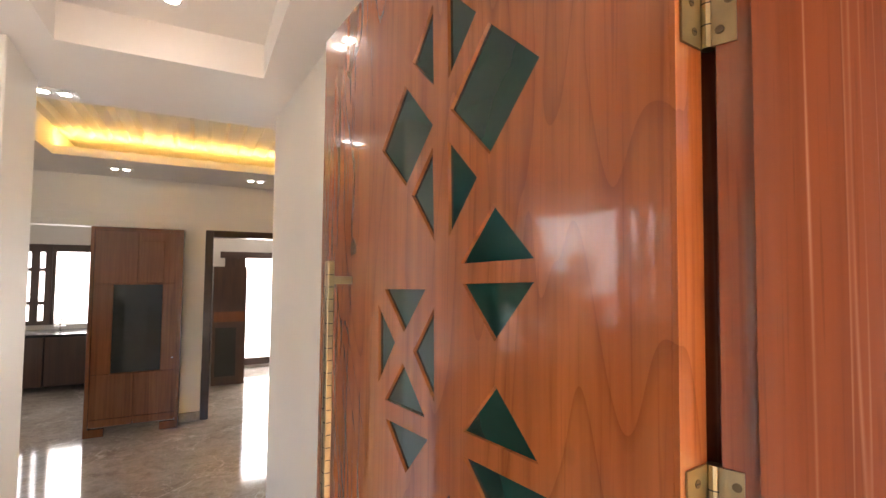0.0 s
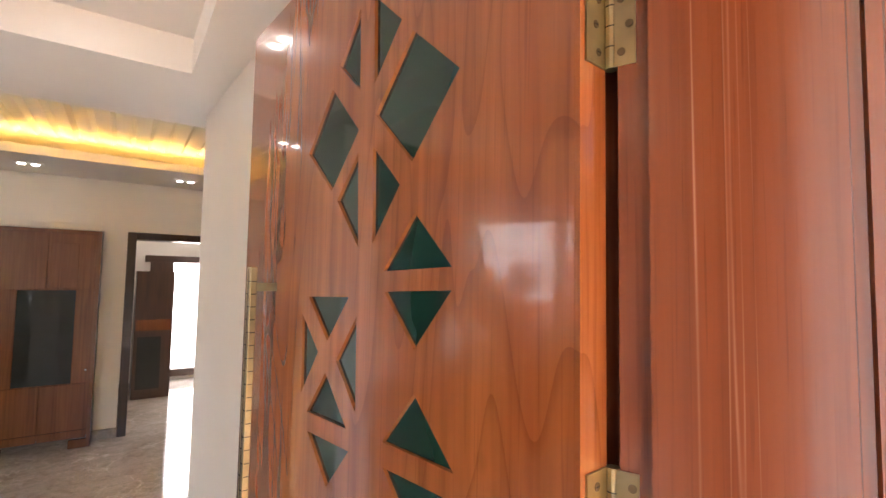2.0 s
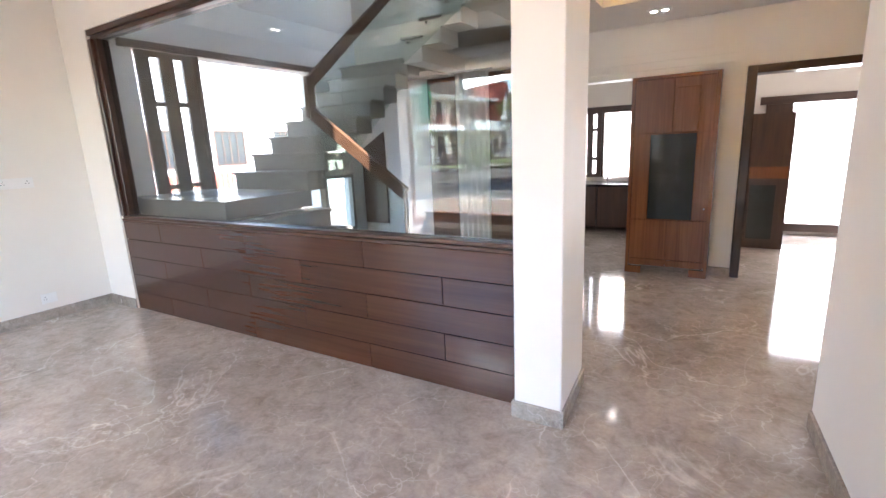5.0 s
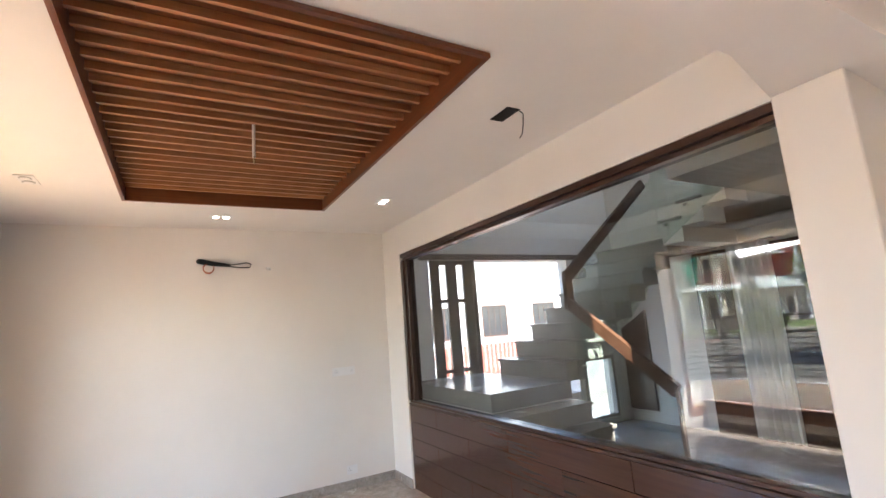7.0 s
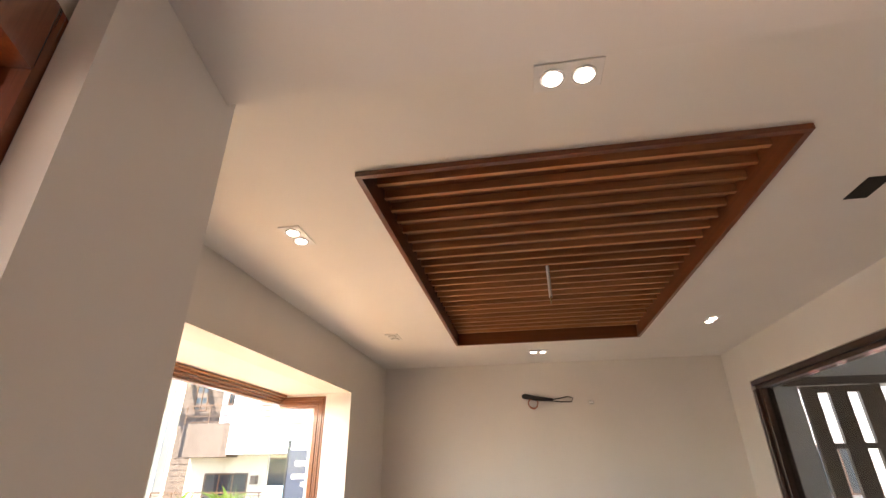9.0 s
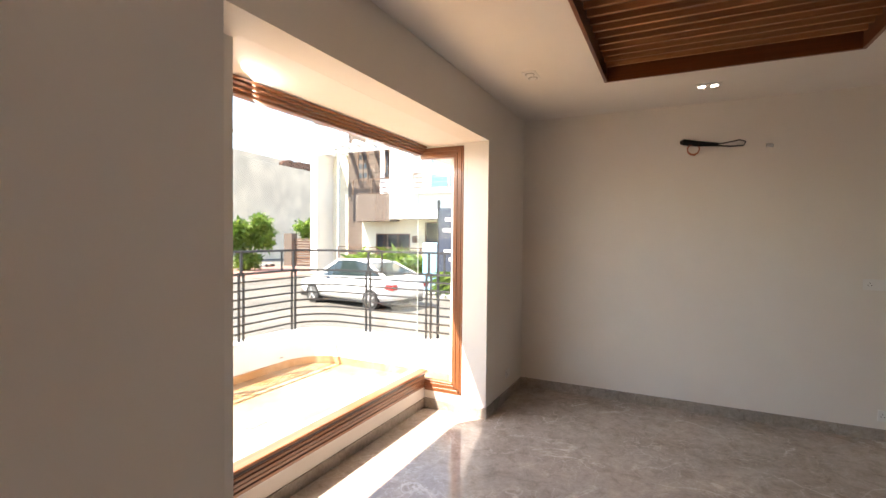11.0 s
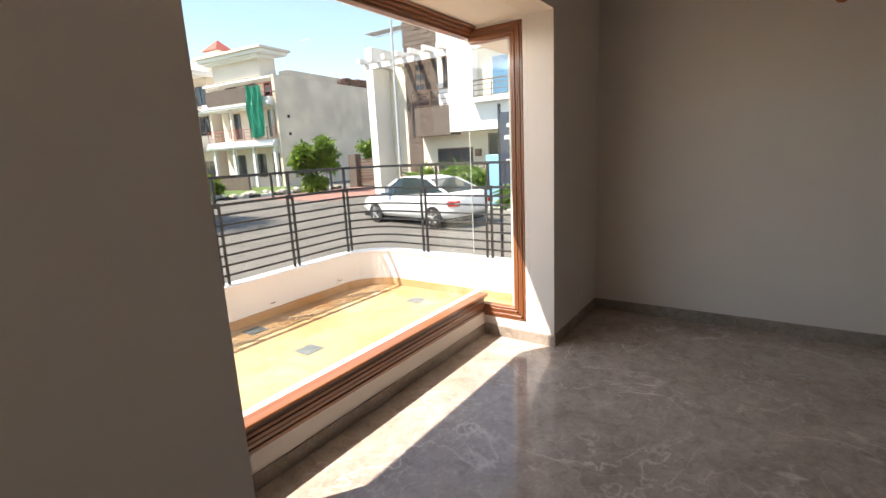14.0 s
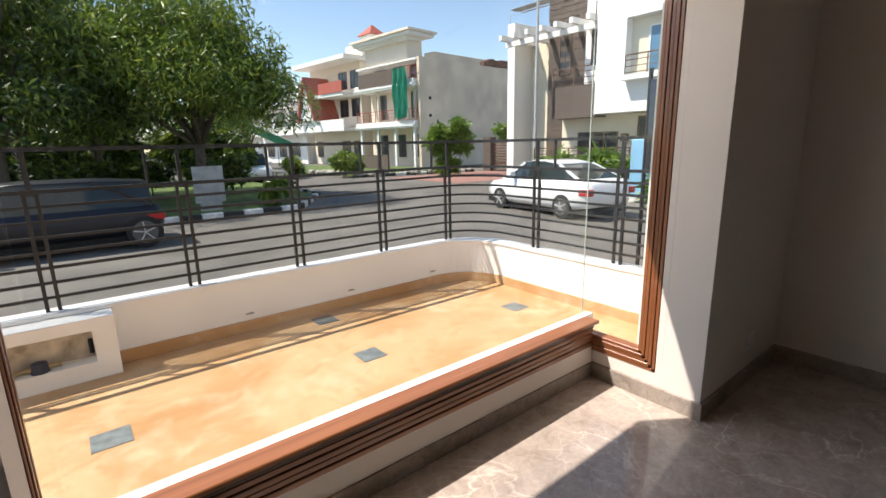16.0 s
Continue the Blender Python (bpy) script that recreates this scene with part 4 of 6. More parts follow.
def beam(a, c, w, h):
    """A square bar from a to c."""
    bm = B()
    a, c = Vector(a), Vector(c)
    d = (c - a).normalized()
    side = d.cross(Vector((0, 0, 1))).normalized() * w / 2
    up = side.cross(d).normalized() * h / 2
    lo = [bm.verts.new(a + side * p + up * q) for p, q in ((1, 1), (1, -1), (-1, -1), (-1, 1))]
    hi = [bm.verts.new(c + side * p + up * q) for p, q in ((1, 1), (1, -1), (-1, -1), (-1, 1))]
    for i in range(4):
        bm.faces.new((lo[i], lo[(i + 1) % 4], hi[(i + 1) % 4], hi[i]))
    bm.faces.new(lo[::-1])
    bm.faces.new(hi)
    return bm


J0, J1 = Vector((-3.43, 4.40, 1.80)), Vector((-3.43, 4.41, 2.08))
part("handrail", beam((-2.33, 4.40, 1.0), J0, 0.05, 0.11), TEAKH, stair, "dark wooden handrail")
part("handrail", beam(J0 - Vector((0, 0, 0.06)), J1 + Vector((0, 0.001, 0.06)), 0.05, 0.09), TEAKH, stair, "dark wooden handrail")
part("handrail", beam(J1, (-3.43, 5.85, 3.22), 0.05, 0.11), TEAKH, stair, "dark wooden handrail")
part("newel", beam((-2.33, 4.40, 0.0), (-2.329, 4.40, 1.0), 0.03, 0.03), TEAKH, stair)
BAL = glass("balustrade_glass", (0.91, 0.965, 0.955))


def glass_panel(corners, off):
    bm = B()
    a = [bm.verts.new(c) for c in corners]
    c2 = [bm.verts.new(Vector(c) + Vector(off)) for c in corners]
    bm.faces.new(a)
    bm.faces.new(c2[::-1])
    for i in range(4):
        bm.faces.new((a[i], a[(i + 1) % 4], c2[(i + 1) % 4], c2[i]))
    g = part("glass_panel", bm, BAL, stair, "greenish glass balustrade panel")
    g.visible_shadow = False


glass_panel([(-2.34, 4.395, 0.06), (-3.42, 4.395, 0.85), (-3.42, 4.395, 1.80), (-2.34, 4.395, 1.0)], (0, 0.01, 0))
glass_panel([(-3.36, 4.43, 0.95), (-3.36, 5.95, 2.2), (-3.36, 5.95, 3.3), (-3.36, 4.43, 2.05)], (0.01, 0, 0))
glass_panel([(-3.33, 5.89, 2.4), (-1.5, 5.89, 3.5), (-1.5, 5.89, 4.5), (-3.33, 5.89, 3.4)], (0, 0.01, 0))
# open shutter and frame of the stair window
sw = thing("window_4", "stair window with an open six-light dark shutter", "window", (XW, 0, 0), kind="structure")
bm = pane_shutter(B(), 3.66, 4.28, -0.02, 0.56, 2.515, 0.04, 0.13)
bmesh.ops.rotate(bm, verts=bm.verts, cent=(0, 0, 0), matrix=Matrix.Rotation(radians(90), 3, "Z"))
bmesh.ops.scale(bm, verts=bm.verts, vec=(-1, 1, 1))
part("shutter", bm, DARKZ, sw, "open dark wooden shutter with six lights")
part("head", boxes((-0.02, 0.04, 3.5, 6.3, 2.522, 2.60)), DARKX, sw)
part("post", boxes((-0.1, 0.03, 4.281, 4.34, 0.551, 2.519)), DARKZ, sw)

# dark boards added to give the unlit depth of the stair hall
panelling = thing("hall_dark_backdrop", "dark brown boards standing for the unlit far end of the stair hall", "panelling", (0, 7.1, 0), kind="structure")
for k in range(4):
    x0 = -3.72 + 0.49 * k
    part("panel", boxes((x0, x0 + 0.484, -0.025, -0.001, 0.10, 2.38)), DARKZ, panelling, "", 0.003)
part("plinth", boxes((-3.72, -1.76, -0.02, -0.001, 0.0, 0.098)), DARKX, panelling)
low = thing("window_5", "low window opening with a pale frame under the stairs", "window", (XW, 0, 0), kind="structure")
for y0, y1, z0, z1 in ((6.15, 6.20, 0.11, 1.02), (6.75, 6.80, 0.11, 1.02), (6.201, 6.749, 0.97, 1.02), (6.201, 6.749, 0.11, 0.15)):
    part("window_frame", boxes((-0.06, 0.02, y0, y1, z0, z1)), STONE, low, "", 0.003)
board = thing("understair_panel", "dark brown wooden panel closing the space under the stairs", "panel", (-4.85, 7.1, 0))
part("panel", prism(B(), [(-0.23, 0.17), (0.23, 0.17), (0.23, 1.66), (-0.23, 1.40)], -0.03, -0.001, "y"), DARKZ, board)
part("edge_strip", boxes((0.231, 0.25, -0.04, -0.001, 0.17, 1.67)), DARKZ, board)
drape = thing("curtain", "white curtain hanging in even folds at the wall", "curtain", (-2.95, 7.03, 0))
bm = B()
fold = [(-0.26 + 0.52 * i / 60, 0.03 * math.sin(i / 60 * math.tau * 6)) for i in range(61)]
prism(bm, fold + [(x, y + 0.004) for x, y in fold[::-1]], 0.02, 2.40)
part("cloth", bm, plain("white_curtain_cloth", (0.78, 0.77, 0.75), 0.8, vary=0.04, scale=4), drape)
part("rod", tube(B(), [(-0.32, 0.0, 2.42), (0.32, 0.0, 2.42)], 0.012, 8), STEEL, drape)
for s_ in (-0.30, 0.30):
    part("bracket", boxes((s_ - 0.01, s_ + 0.01, 0.0, 0.0445, 2.405, 2.435)), STEEL, drape)

# ---- terrace ----
def arc_path(x0, xc, r, y0, y1, n=10):
    """Along the front wall westwards, round the corner and back north."""
    pts = [(x0, y0)]
    pts += [(xc + r - r * math.sin(i / n * math.pi / 2), y0 + r - r * math.cos(i / n * math.pi / 2)) for i in range(n + 1)]
    pts.append((xc, y1))
    return pts


PZ = -0.26
solid("terrace_floor", boxes((-5.72, 1.5, -4.1, -1.241, -0.6, PZ), (-5.72, XB0 - 0.2, -1.241, -0.96, -0.6, PZ)), SAND, "ochre sandstone terrace paving", "terrace")
bm = B()
ribbon(bm, arc_path(1.5, -5.60, 0.55, -3.92, -0.96), [(0, PZ - 0.3), (0, 0.205), (0.16, 0.205), (0.16, PZ - 0.3)])
solid("parapet", bm, EXTW, "curved white parapet of the terrace", "parapet")
bm = B()
ribbon(bm, arc_path(1.5, -5.60, 0.55, -3.92, -0.96), [(-0.012, 0.206), (-0.012, 0.232), (0.172, 0.232), (0.172, 0.206)])
solid("coping", bm, plain("white_marble", (0.80, 0.79, 0.78), 0.25, vary=0.05), "white marble coping on the parapet", "coping")
bm = B()
ribbon(bm, arc_path(1.49, -5.588, 0.545, -3.908, -0.97), [(-0.010, PZ + 0.001), (-0.010, PZ + 0.10), (0.011, PZ + 0.10), (0.011, PZ + 0.001)])
solid("baseboard_terrace", bm, SAND, "ochre stone skirting of the terrace", "skirting")
for x, y, a in ((-1.735, -2.765, 0.10), (-3.44, -2.74, 0.10), (-5.12, -2.73, 0.10), (-3.50, -3.69, 0.10)):
    t = thing("slate_tile", "square grey slate tile inlaid in the terrace", "tile", (x, y, PZ), 0, "slate inlays")
    part("tile", boxes((-a, a, -a, a, 0.0005, 0.004)), SLATE, t)
for x in (-1.05, -2.88, -3.91, -4.98):
    t = thing("step_light", "square recessed wall light in the parapet", "wall light", (x, -3.92, -0.085), 0, "parapet lights")
    part("frame", boxes((-0.05, 0.05, 0.0005, 0.008, -0.04, 0.04)), EXTW, t, "", 0.002)
    part("louvre", boxes((-0.035, 0.035, 0.0085, 0.011, -0.02, -0.005)), SLATE, t)
    part("lens", boxes((-0.035, 0.035, 0.0085, 0.010, 0.0, 0.022)), PLASTIC, t)
t = thing("step_light", "square recessed wall light in the parapet", "wall light", (-5.60, -3.14, -0.15), -90, "parapet lights")
part("frame", boxes((-0.05, 0.05, 0.0005, 0.008, -0.04, 0.04)), EXTW, t, "", 0.002)
part("lens", boxes((-0.035, 0.035, 0.0085, 0.010, 0.0, 0.022)), PLASTIC, t)
# meter niche at the parapet
niche = thing("meter_niche", "white masonry block with a stained open niche", "niche", (-1.88, -3.72, PZ))
STAIN = plain("stained_plaster", (0.50, 0.44, 0.36), 0.85, vary=0.45, scale=9)
part("block", boxes((0.0, 0.14, -0.198, 0.0, 0.001, 0.46), (0.14, 3.3, -0.198, 0.0, 0.001, 0.13), (0.14, 3.3, -0.198, 0.0, 0.37, 0.46), (0.86, 3.3, -0.198, 0.0, 0.131, 0.369)), EXTW, niche)
part("back", boxes((0.141, 0.859, -0.197, -0.15, 0.131, 0.369)), STAIN, niche, "stained plaster back")
meter = thing("water_meter", "small dark blue water meter with pipe", "water meter", (-1.42, -3.78, PZ + 0.13))
part("dial", tube(B(), [(0, 0, 0.001), (0, 0, 0.07)], [0.055, 0.045], 14), plain("dark_blue_plastic", (0.02, 0.025, 0.05), 0.5), meter)
part("pipe", tube(B(), [(-0.12, 0, 0.03), (0.3, 0, 0.03)], 0.015, 8), BRASS, meter)
part("pipe", tube(B(), [(-0.3, -0.05, 0.04), (-0.3, -0.05, 0.15)], 0.015, 8), DARK, meter)

# ---- terrace railing ----
rail = thing("terrace_railing", "black painted iron railing on the curved parapet", "railing", (0, 0, 0))
line = arc_path(1.5, -5.68, 0.6, -4.0, -0.98, 12)


def bar(path, z, w, h):
    bm = B()
    ribbon(bm, path, [(-w / 2, z - h / 2), (-w / 2, z + h / 2), (w / 2, z + h / 2), (w / 2, z - h / 2)])
    return bm


part("top_rail", bar(line, 1.39, 0.045, 0.03), BLACK, rail)
part("middle_rail", bar(line, 1.10, 0.03, 0.028), BLACK, rail)
for k in range(7):
    part("bar", bar(line, 0.335 + 0.11 * k, 0.018, 0.022), BLACK, rail)


def post(x, y, along):
    dx, dy = (0.035, 0) if along == "x" else (0, 0.035)
    for s in (-1, 1):
        a, c = x + dx * s, y + dy * s
        part("post", boxes((a - 0.012, a + 0.012, c - 0.012, c + 0.012, 0.232, 1.12)), BLACK, rail)
    part("post_head", boxes((x - dx - 0.014, x + dx + 0.014, y - dy - 0.014, y + dy + 0.014, 1.07, 1.084)), BLACK, rail)
    part("post", boxes((x - 0.014, x + 0.014, y - 0.014, y + 0.014, 1.115, 1.375)), BLACK, rail)


for x in (1.3, 0.36, -0.59, -1.55, -2.49, -3.43, -4.38, -5.30):
    post(x, -4.0, "x")
    part("short_post", boxes((x + 0.22, x + 0.24, -4.01, -3.99, 1.115, 1.375)), BLACK, rail)
for y in (-2.95, -1.97, -1.05):
    post(-5.68, y, "y")
    part("short_post", boxes((-5.69, -5.67, y + 0.22, y + 0.24, 1.115, 1.375)), BLACK, rail)

# ---- street: ground, verges, kerbs ----
solid("ground", boxes((-400, 400, -400, 400, -0.9, -0.6)), ASPHALT, "sunlit grey asphalt street", "street")


def leaf_paint(name, dark, mid, light):
    """Leaves that differ one from another, with light showing through them."""
    m, n, l, b = nodes_of(name)
    geo = n.new("ShaderNodeNewGeometry")
    col = ramp(n, l, geo.outputs["Random Per Island"], [(0.0, dark), (0.55, mid), (1.0, light)])
    big = noise_of(n, l, coords(n, l), 0.7, 3)
    col = mixed(n, l, 0.55, col, ramp(n, l, big, [(0.35, (0.55, 0.6, 0.5)), (0.62, (1.15, 1.1, 1.0))]), "MULTIPLY")
    l.new(col, b.inputs["Base Color"])
    b.inputs["Roughness"].default_value = 0.42
    tr, mx = n.new("ShaderNodeBsdfTranslucent"), n.new("ShaderNodeMixShader")
    l.new(col, tr.inputs["Color"])
    mx.inputs[0].default_value = 0.34
    l.new(b.outputs[0], mx.inputs[1])
    l.new(tr.outputs[0], mx.inputs[2])
    l.new(mx.outputs[0], n["Material Output"].inputs["Surface"])
    return m


LEAF = leaf_paint("leaf_green", (0.05, 0.10, 0.016), (0.14, 0.22, 0.03), (0.34, 0.40, 0.06))
LEAF2 = leaf_paint("leaf_dark_green", (0.022, 0.046, 0.010), (0.065, 0.11, 0.02), (0.20, 0.26, 0.04))
LEAF3 = leaf_paint("leaf_bright_green", (0.07, 0.14, 0.02), (0.13, 0.24, 0.03), (0.26, 0.36, 0.06))
BARK = plain("bark", (0.11, 0.085, 0.065), 0.9, vary=0.4, scale=8, grain=0.6)
KERBW = plain("white_kerb_paint", (0.7, 0.69, 0.66), 0.8, vary=0.25, scale=5)
KERBB = plain("black_kerb_paint", (0.035, 0.035, 0.035), 0.8, vary=0.3, scale=5)
bm = B()
prism(bm, [(6, -14.0), (-7.4, -14.2), (-9.6, -17.6), (-10.4, -34), (6, -34)], -0.599, -0.50)
solid("lawn", bm, GRASS, "green lawn strip of the park", "lawn")
bm = B()
prism(bm, [(-15.6, -34.0), (-16.5, -26.0), (-24.5, -24.5), (-25.0, -31.5), (-23.2, -41.0), (-20.0, -48.0)], -0.599, -0.49)
solid("lawn_far", bm, GRASS, "rough grass plot before the houses", "lawn")


def kerb(path, n, name="kerb"):
    k = thing(name, "kerb stones painted black and white in turn", "kerb", (0, 0, -0.6))
    pts = [Vector(p) for p in path]
    for a, c in zip(pts, pts[1:]):
        m = max(1, int((c - a).length / n))
        for i in range(m):
            p, q = a.lerp(c, i / m), a.lerp(c, (i + 0.96) / m)
            bm = B()
            ribbon(bm, [p[:2], q[:2]], [(-0.09, 0.001), (-0.09, 0.16), (-0.06, 0.18), (0.09, 0.18), (0.09, 0.001)])
            part("kerb_stone", bm, KERBW if i % 2 else KERBB, k)


kerb([(5, -13.9), (-7.45, -14.1), (-9.7, -17.6), (-10.4, -26)], 0.55)
kerb([(-14.9, -2.0), (-14.9, -6.9)], 0.5)
kerb([(-16.4, -25.9), (-24.5, -24.4)], 0.7)
solid("pavement", boxes((-20.0, -14.8, -7.2, 6, -0.599, -0.46)), plain("pavement_concrete", (0.36, 0.34, 0.31), 0.85, vary=0.2, scale=2), "pale concrete pavement", "pavement")
solid("driveway", boxes((-25.6, -17.2, -24.2, -17.5, -0.599, -0.585)), plain("red_paving", (0.30, 0.15, 0.12), 0.85, vary=0.2, scale=3), "reddish paved driveway", "driveway")


ROCK = plain("rubble_stone", (0.46, 0.42, 0.36), 0.9, vary=0.3, scale=6)
heap = thing("stone_border", "rough border of loose pale stones round the grass plot", "stones", (0, 0, -0.6))
rng_h = random.Random(17)
for k in range(70):
    f = rng_h.random()
    p = Vector((-16.6, -26.2)).lerp(Vector((-24.3, -24.7)), f) if k % 2 else Vector((-16.6, -26.2)).lerp(Vector((-16.0, -33.0)), f)
    q = 0.10 + 0.16 * rng_h.random()
    bm = B()
    bmesh.ops.create_icosphere(bm, subdivisions=1, radius=q)
    for v in bm.verts:
        v.co = Vector((v.co.x * 1.2, v.co.y, v.co.z * 0.75)) * (0.8 + 0.4 * rng_h.random())
    bmesh.ops.translate(bm, verts=bm.verts, vec=(p.x + rng_h.uniform(-0.5, 0.5), p.y + rng_h.uniform(-0.5, 0.5), 0.11 + q * 0.4))
    part("stone", bm, ROCK, heap)


# ---- plants ----
def leaves(bm, rng, centre, radii, count, length, width, droop=0.7, shell=0.55):
    """Many small pointed leaves filling an uneven ellipsoid."""
    for _ in range(count):
        d = Vector((rng.gauss(0, 1), rng.gauss(0, 1), rng.gauss(0, 1))).normalized()
        r = shell + (1 - shell) * rng.random()
        p = Vector(centre) + Vector((d.x * radii[0], d.y * radii[1], d.z * radii[2])) * r
        way = Vector((rng.gauss(0, 1), rng.gauss(0, 1), rng.gauss(0, 0.6) - droop)).normalized()
        side = way.cross(Vector((rng.gauss(0, 1), rng.gauss(0, 1), rng.gauss(0, 1)))).normalized()
        s = length * (0.6 + 0.7 * rng.random())
        a = bm.verts.new(p)
        c = bm.verts.new(p + way * s * 0.45 + side * width / 2)
        e = bm.verts.new(p + way * s * 0.45 - side * width / 2)
        f = bm.verts.new(p + way * s - Vector((0, 0, s * 0.12)))
        bm.faces.new((a, c, f, e))


def tree(label, place, height, crown, leaf, seed, clumps=26, per=420, size=(0.26, 0.07), lean=0.0):
    rng = random.Random(seed)
    t = thing("tree", label, "tree", place)
    rx, ry, rz, cz = crown
    fork = height * 0.3
    part("trunk", tube(B(), [(0, 0, 0), (0.05, 0.02, fork * 0.5), (lean * 0.3, 0.05, fork)], [0.24, 0.19, 0.16], 10), BARK, t, "", 0, True)
    cb = B()
    for k in range(clumps):
        a = k * 2.4 + rng.random()
        q = math.sqrt((k + 0.5) / clumps)
        c = Vector((lean + rx * q * math.cos(a), ry * q * math.sin(a), cz + rz * (0.75 - 1.3 * q * rng.random()) * (1 if rng.random() < 0.75 else -0.6)))
        if k % 3 == 0:
            part("limb", tube(B(), [(lean * 0.3, 0.05, fork - 0.1), (lean * 0.3 + (c.x - lean * 0.3) * 0.4, c.y * 0.4, fork + (c.z - fork) * 0.55), tuple(c)], [0.11, 0.06, 0.02], 7), BARK, t, "", 0, True)
        r = 0.75 + 0.75 * rng.random()
        leaves(cb, rng, c, (r * 1.15, r * 1.15, r * 0.8), per, size[0], size[1])
    me = bpy.data.meshes.new("crown")
    cb.to_mesh(me)
    cb.free()
    me.materials.append(leaf)
    c = new("crown", me)
    c.parent = t
    tagged(c, kind="stuff")
    return t


def bush(label, place, r, leaf, seed, n=900, size=(0.16, 0.06), tall=1.0, name="bush"):
    rng = random.Random(seed)
    t = thing(name, label, "bush", place)
    part("stem", tube(B(), [(0, 0, 0), (0.02, 0, r * tall)], [0.03, 0.015], 6), BARK, t)
    cb = B()
    for k in range(5):
        c = (rng.uniform(-0.4, 0.4) * r, rng.uniform(-0.4, 0.4) * r, r * tall * (0.7 + 0.25 * k * 0.5))
        leaves(cb, rng, c, (r * 0.75, r * 0.75, r * 0.6), n // 5, size[0], size[1], 0.2)
        leaves(cb, rng, c, (r * 0.55, r * 0.55, r * 0.45), n // 8, size[0] * 2.2, size[1] * 3.0, 0.2, 0.2)
    me = bpy.data.meshes.new("foliage")
    cb.to_mesh(me)
    cb.free()
    me.materials.append(leaf)
    c = new("foliage", me)
    c.parent = t
    tagged(c, kind="stuff")


GZ = -0.6
tree("leafy mango tree with a forked trunk beside the street", (-5.75, -18.6, GZ), 7.0, (3.25, 2.8, 2.7, 4.7), LEAF, 1, 46, 760, size=(0.24, 0.06))
tree("tall dark park tree with dense foliage", (-0.4, -18.4, GZ), 7.5, (3.3, 2.6, 3.0, 4.3), LEAF2, 2, 40, 520)
tree("tall dark park tree with dense foliage", (-3.0, -23.5, GZ), 8.5, (3.6, 2.8, 3.6, 4.4), LEAF2, 3, 36, 460)
tree("tall dark park tree with dense foliage", (2.5, -24.0, GZ), 9.0, (3.8, 3.0, 3.8, 4.6), LEAF2, 4, 34, 460)
tree("park tree farther off among others", (-8.6, -33.0, GZ), 7.5, (3.4, 3.0, 3.2, 3.8), LEAF, 5, 28, 400)
tree("park tree farther off among others", (-2.0, -34.0, GZ), 9, (4.8, 3.5, 4.2, 4.2), LEAF2, 6, 34, 420)
tree("park tree farther off among others", (6.0, -34.0, GZ), 9, (4.8, 3.5, 4.2, 4.2), LEAF2, 7, 32, 420)
tree("small street tree before the far houses", (-13.2, -38.0, GZ), 6, (2.0, 2.0, 1.8, 4.0), LEAF, 8, 14, 300)
for k in range(9):
    bush("dark clipped hedge bush in the park", (-7.5 + k * 1.5, -21.5 + 0.5 * math.sin(k * 2.1), GZ + 0.1), 1.0, LEAF2, 20 + k, 700)
for k, (x, y, r) in enumerate(((-15.6, -26.8, 0.95), (-16.8, -27.4, 0.7), (-18.5, -31, 0.8), (-13.3, -29.0, 0.6), (-14.0, -31.5, 0.8))):
    bush("rounded green shrub on the grass plot", (x, y, GZ + 0.1), r, LEAF, 40 + k, 800)
for k, (x, y, r, tl) in enumerate(((-20.3, -22.9, 0.95, 2.4), (-21.3, -22.2, 0.95, 2.7), (-20.8, -22.6, 0.8, 0.9))):
    bush("bright green weeping shrub beside the driveway", (x, y, GZ), r, LEAF3, 50 + k, 1100, (0.24, 0.07), tl)
bush("bright green shrub behind the gate", (-27.2, -24.0, GZ + 1.7), 1.1, LEAF3, 60, 900)
for k, (x, y, r) in enumerate(((-16.2, -10.6, 0.8), (-16.4, -9.4, 0.9), (-16.6, -8.3, 0.8), (-15.6, -6.2, 0.5))):
    bush("bright green garden shrub at the pavement", (x, y, -0.46), r, LEAF3, 70 + k, 900, (0.34, 0.05))
for k in range(8):
    bush("dense dark shrubbery at the back of the park", (-9.0 + k * 2.4, -29.0 + 0.8 * math.sin(k * 1.7), GZ), 2.0, LEAF2, 120 + k, 1500, (0.3, 0.12))
for k in range(5):
    bush("low plants on the lawn edge", (-7.0 - 0.5 * k, -15.2 - 1.1 * k, GZ + 0.1), 0.4, LEAF, 80 + k, 300)

# ---- vehicles ----
# rim disc darkened in colour as the shade between the lighter spokes
RIM_SHADE = plain("shaded_alloy", (0.10, 0.10, 0.10), 0.5)
SPOKE = plain("silver_alloy", (0.62, 0.62, 0.62), 0.35, 0.3)
TYRE = plain("tyre_rubber", (0.015, 0.015, 0.015), 0.8)
CARGLASS = plain("car_glass", (0.02, 0.03, 0.032), 0.05, vary=0.05, grain=0)
WHITECAR = plain("white_car_paint", (0.80, 0.80, 0.80), 0.25, vary=0.02, grain=0, coat=1.0)
BLUECAR = plain("dark_blue_car_paint", (0.005, 0.006, 0.010), 0.42, vary=0.05, grain=0, coat=0.04)
REDL = plain("red_lamp", (0.45, 0.02, 0.02), 0.15, vary=0.05, grain=0)


def loft(bm, rings):
    vs = [[bm.verts.new(p) for p in r] for r in rings]
    k = len(vs[0])
    for a, c in zip(vs, vs[1:]):
        for i in range(k):
            bm.faces.new((a[i], a[(i + 1) % k], c[(i + 1) % k], c[i]))
    bm.faces.new(vs[0][::-1])
    bm.faces.new(vs[-1])
    return bm


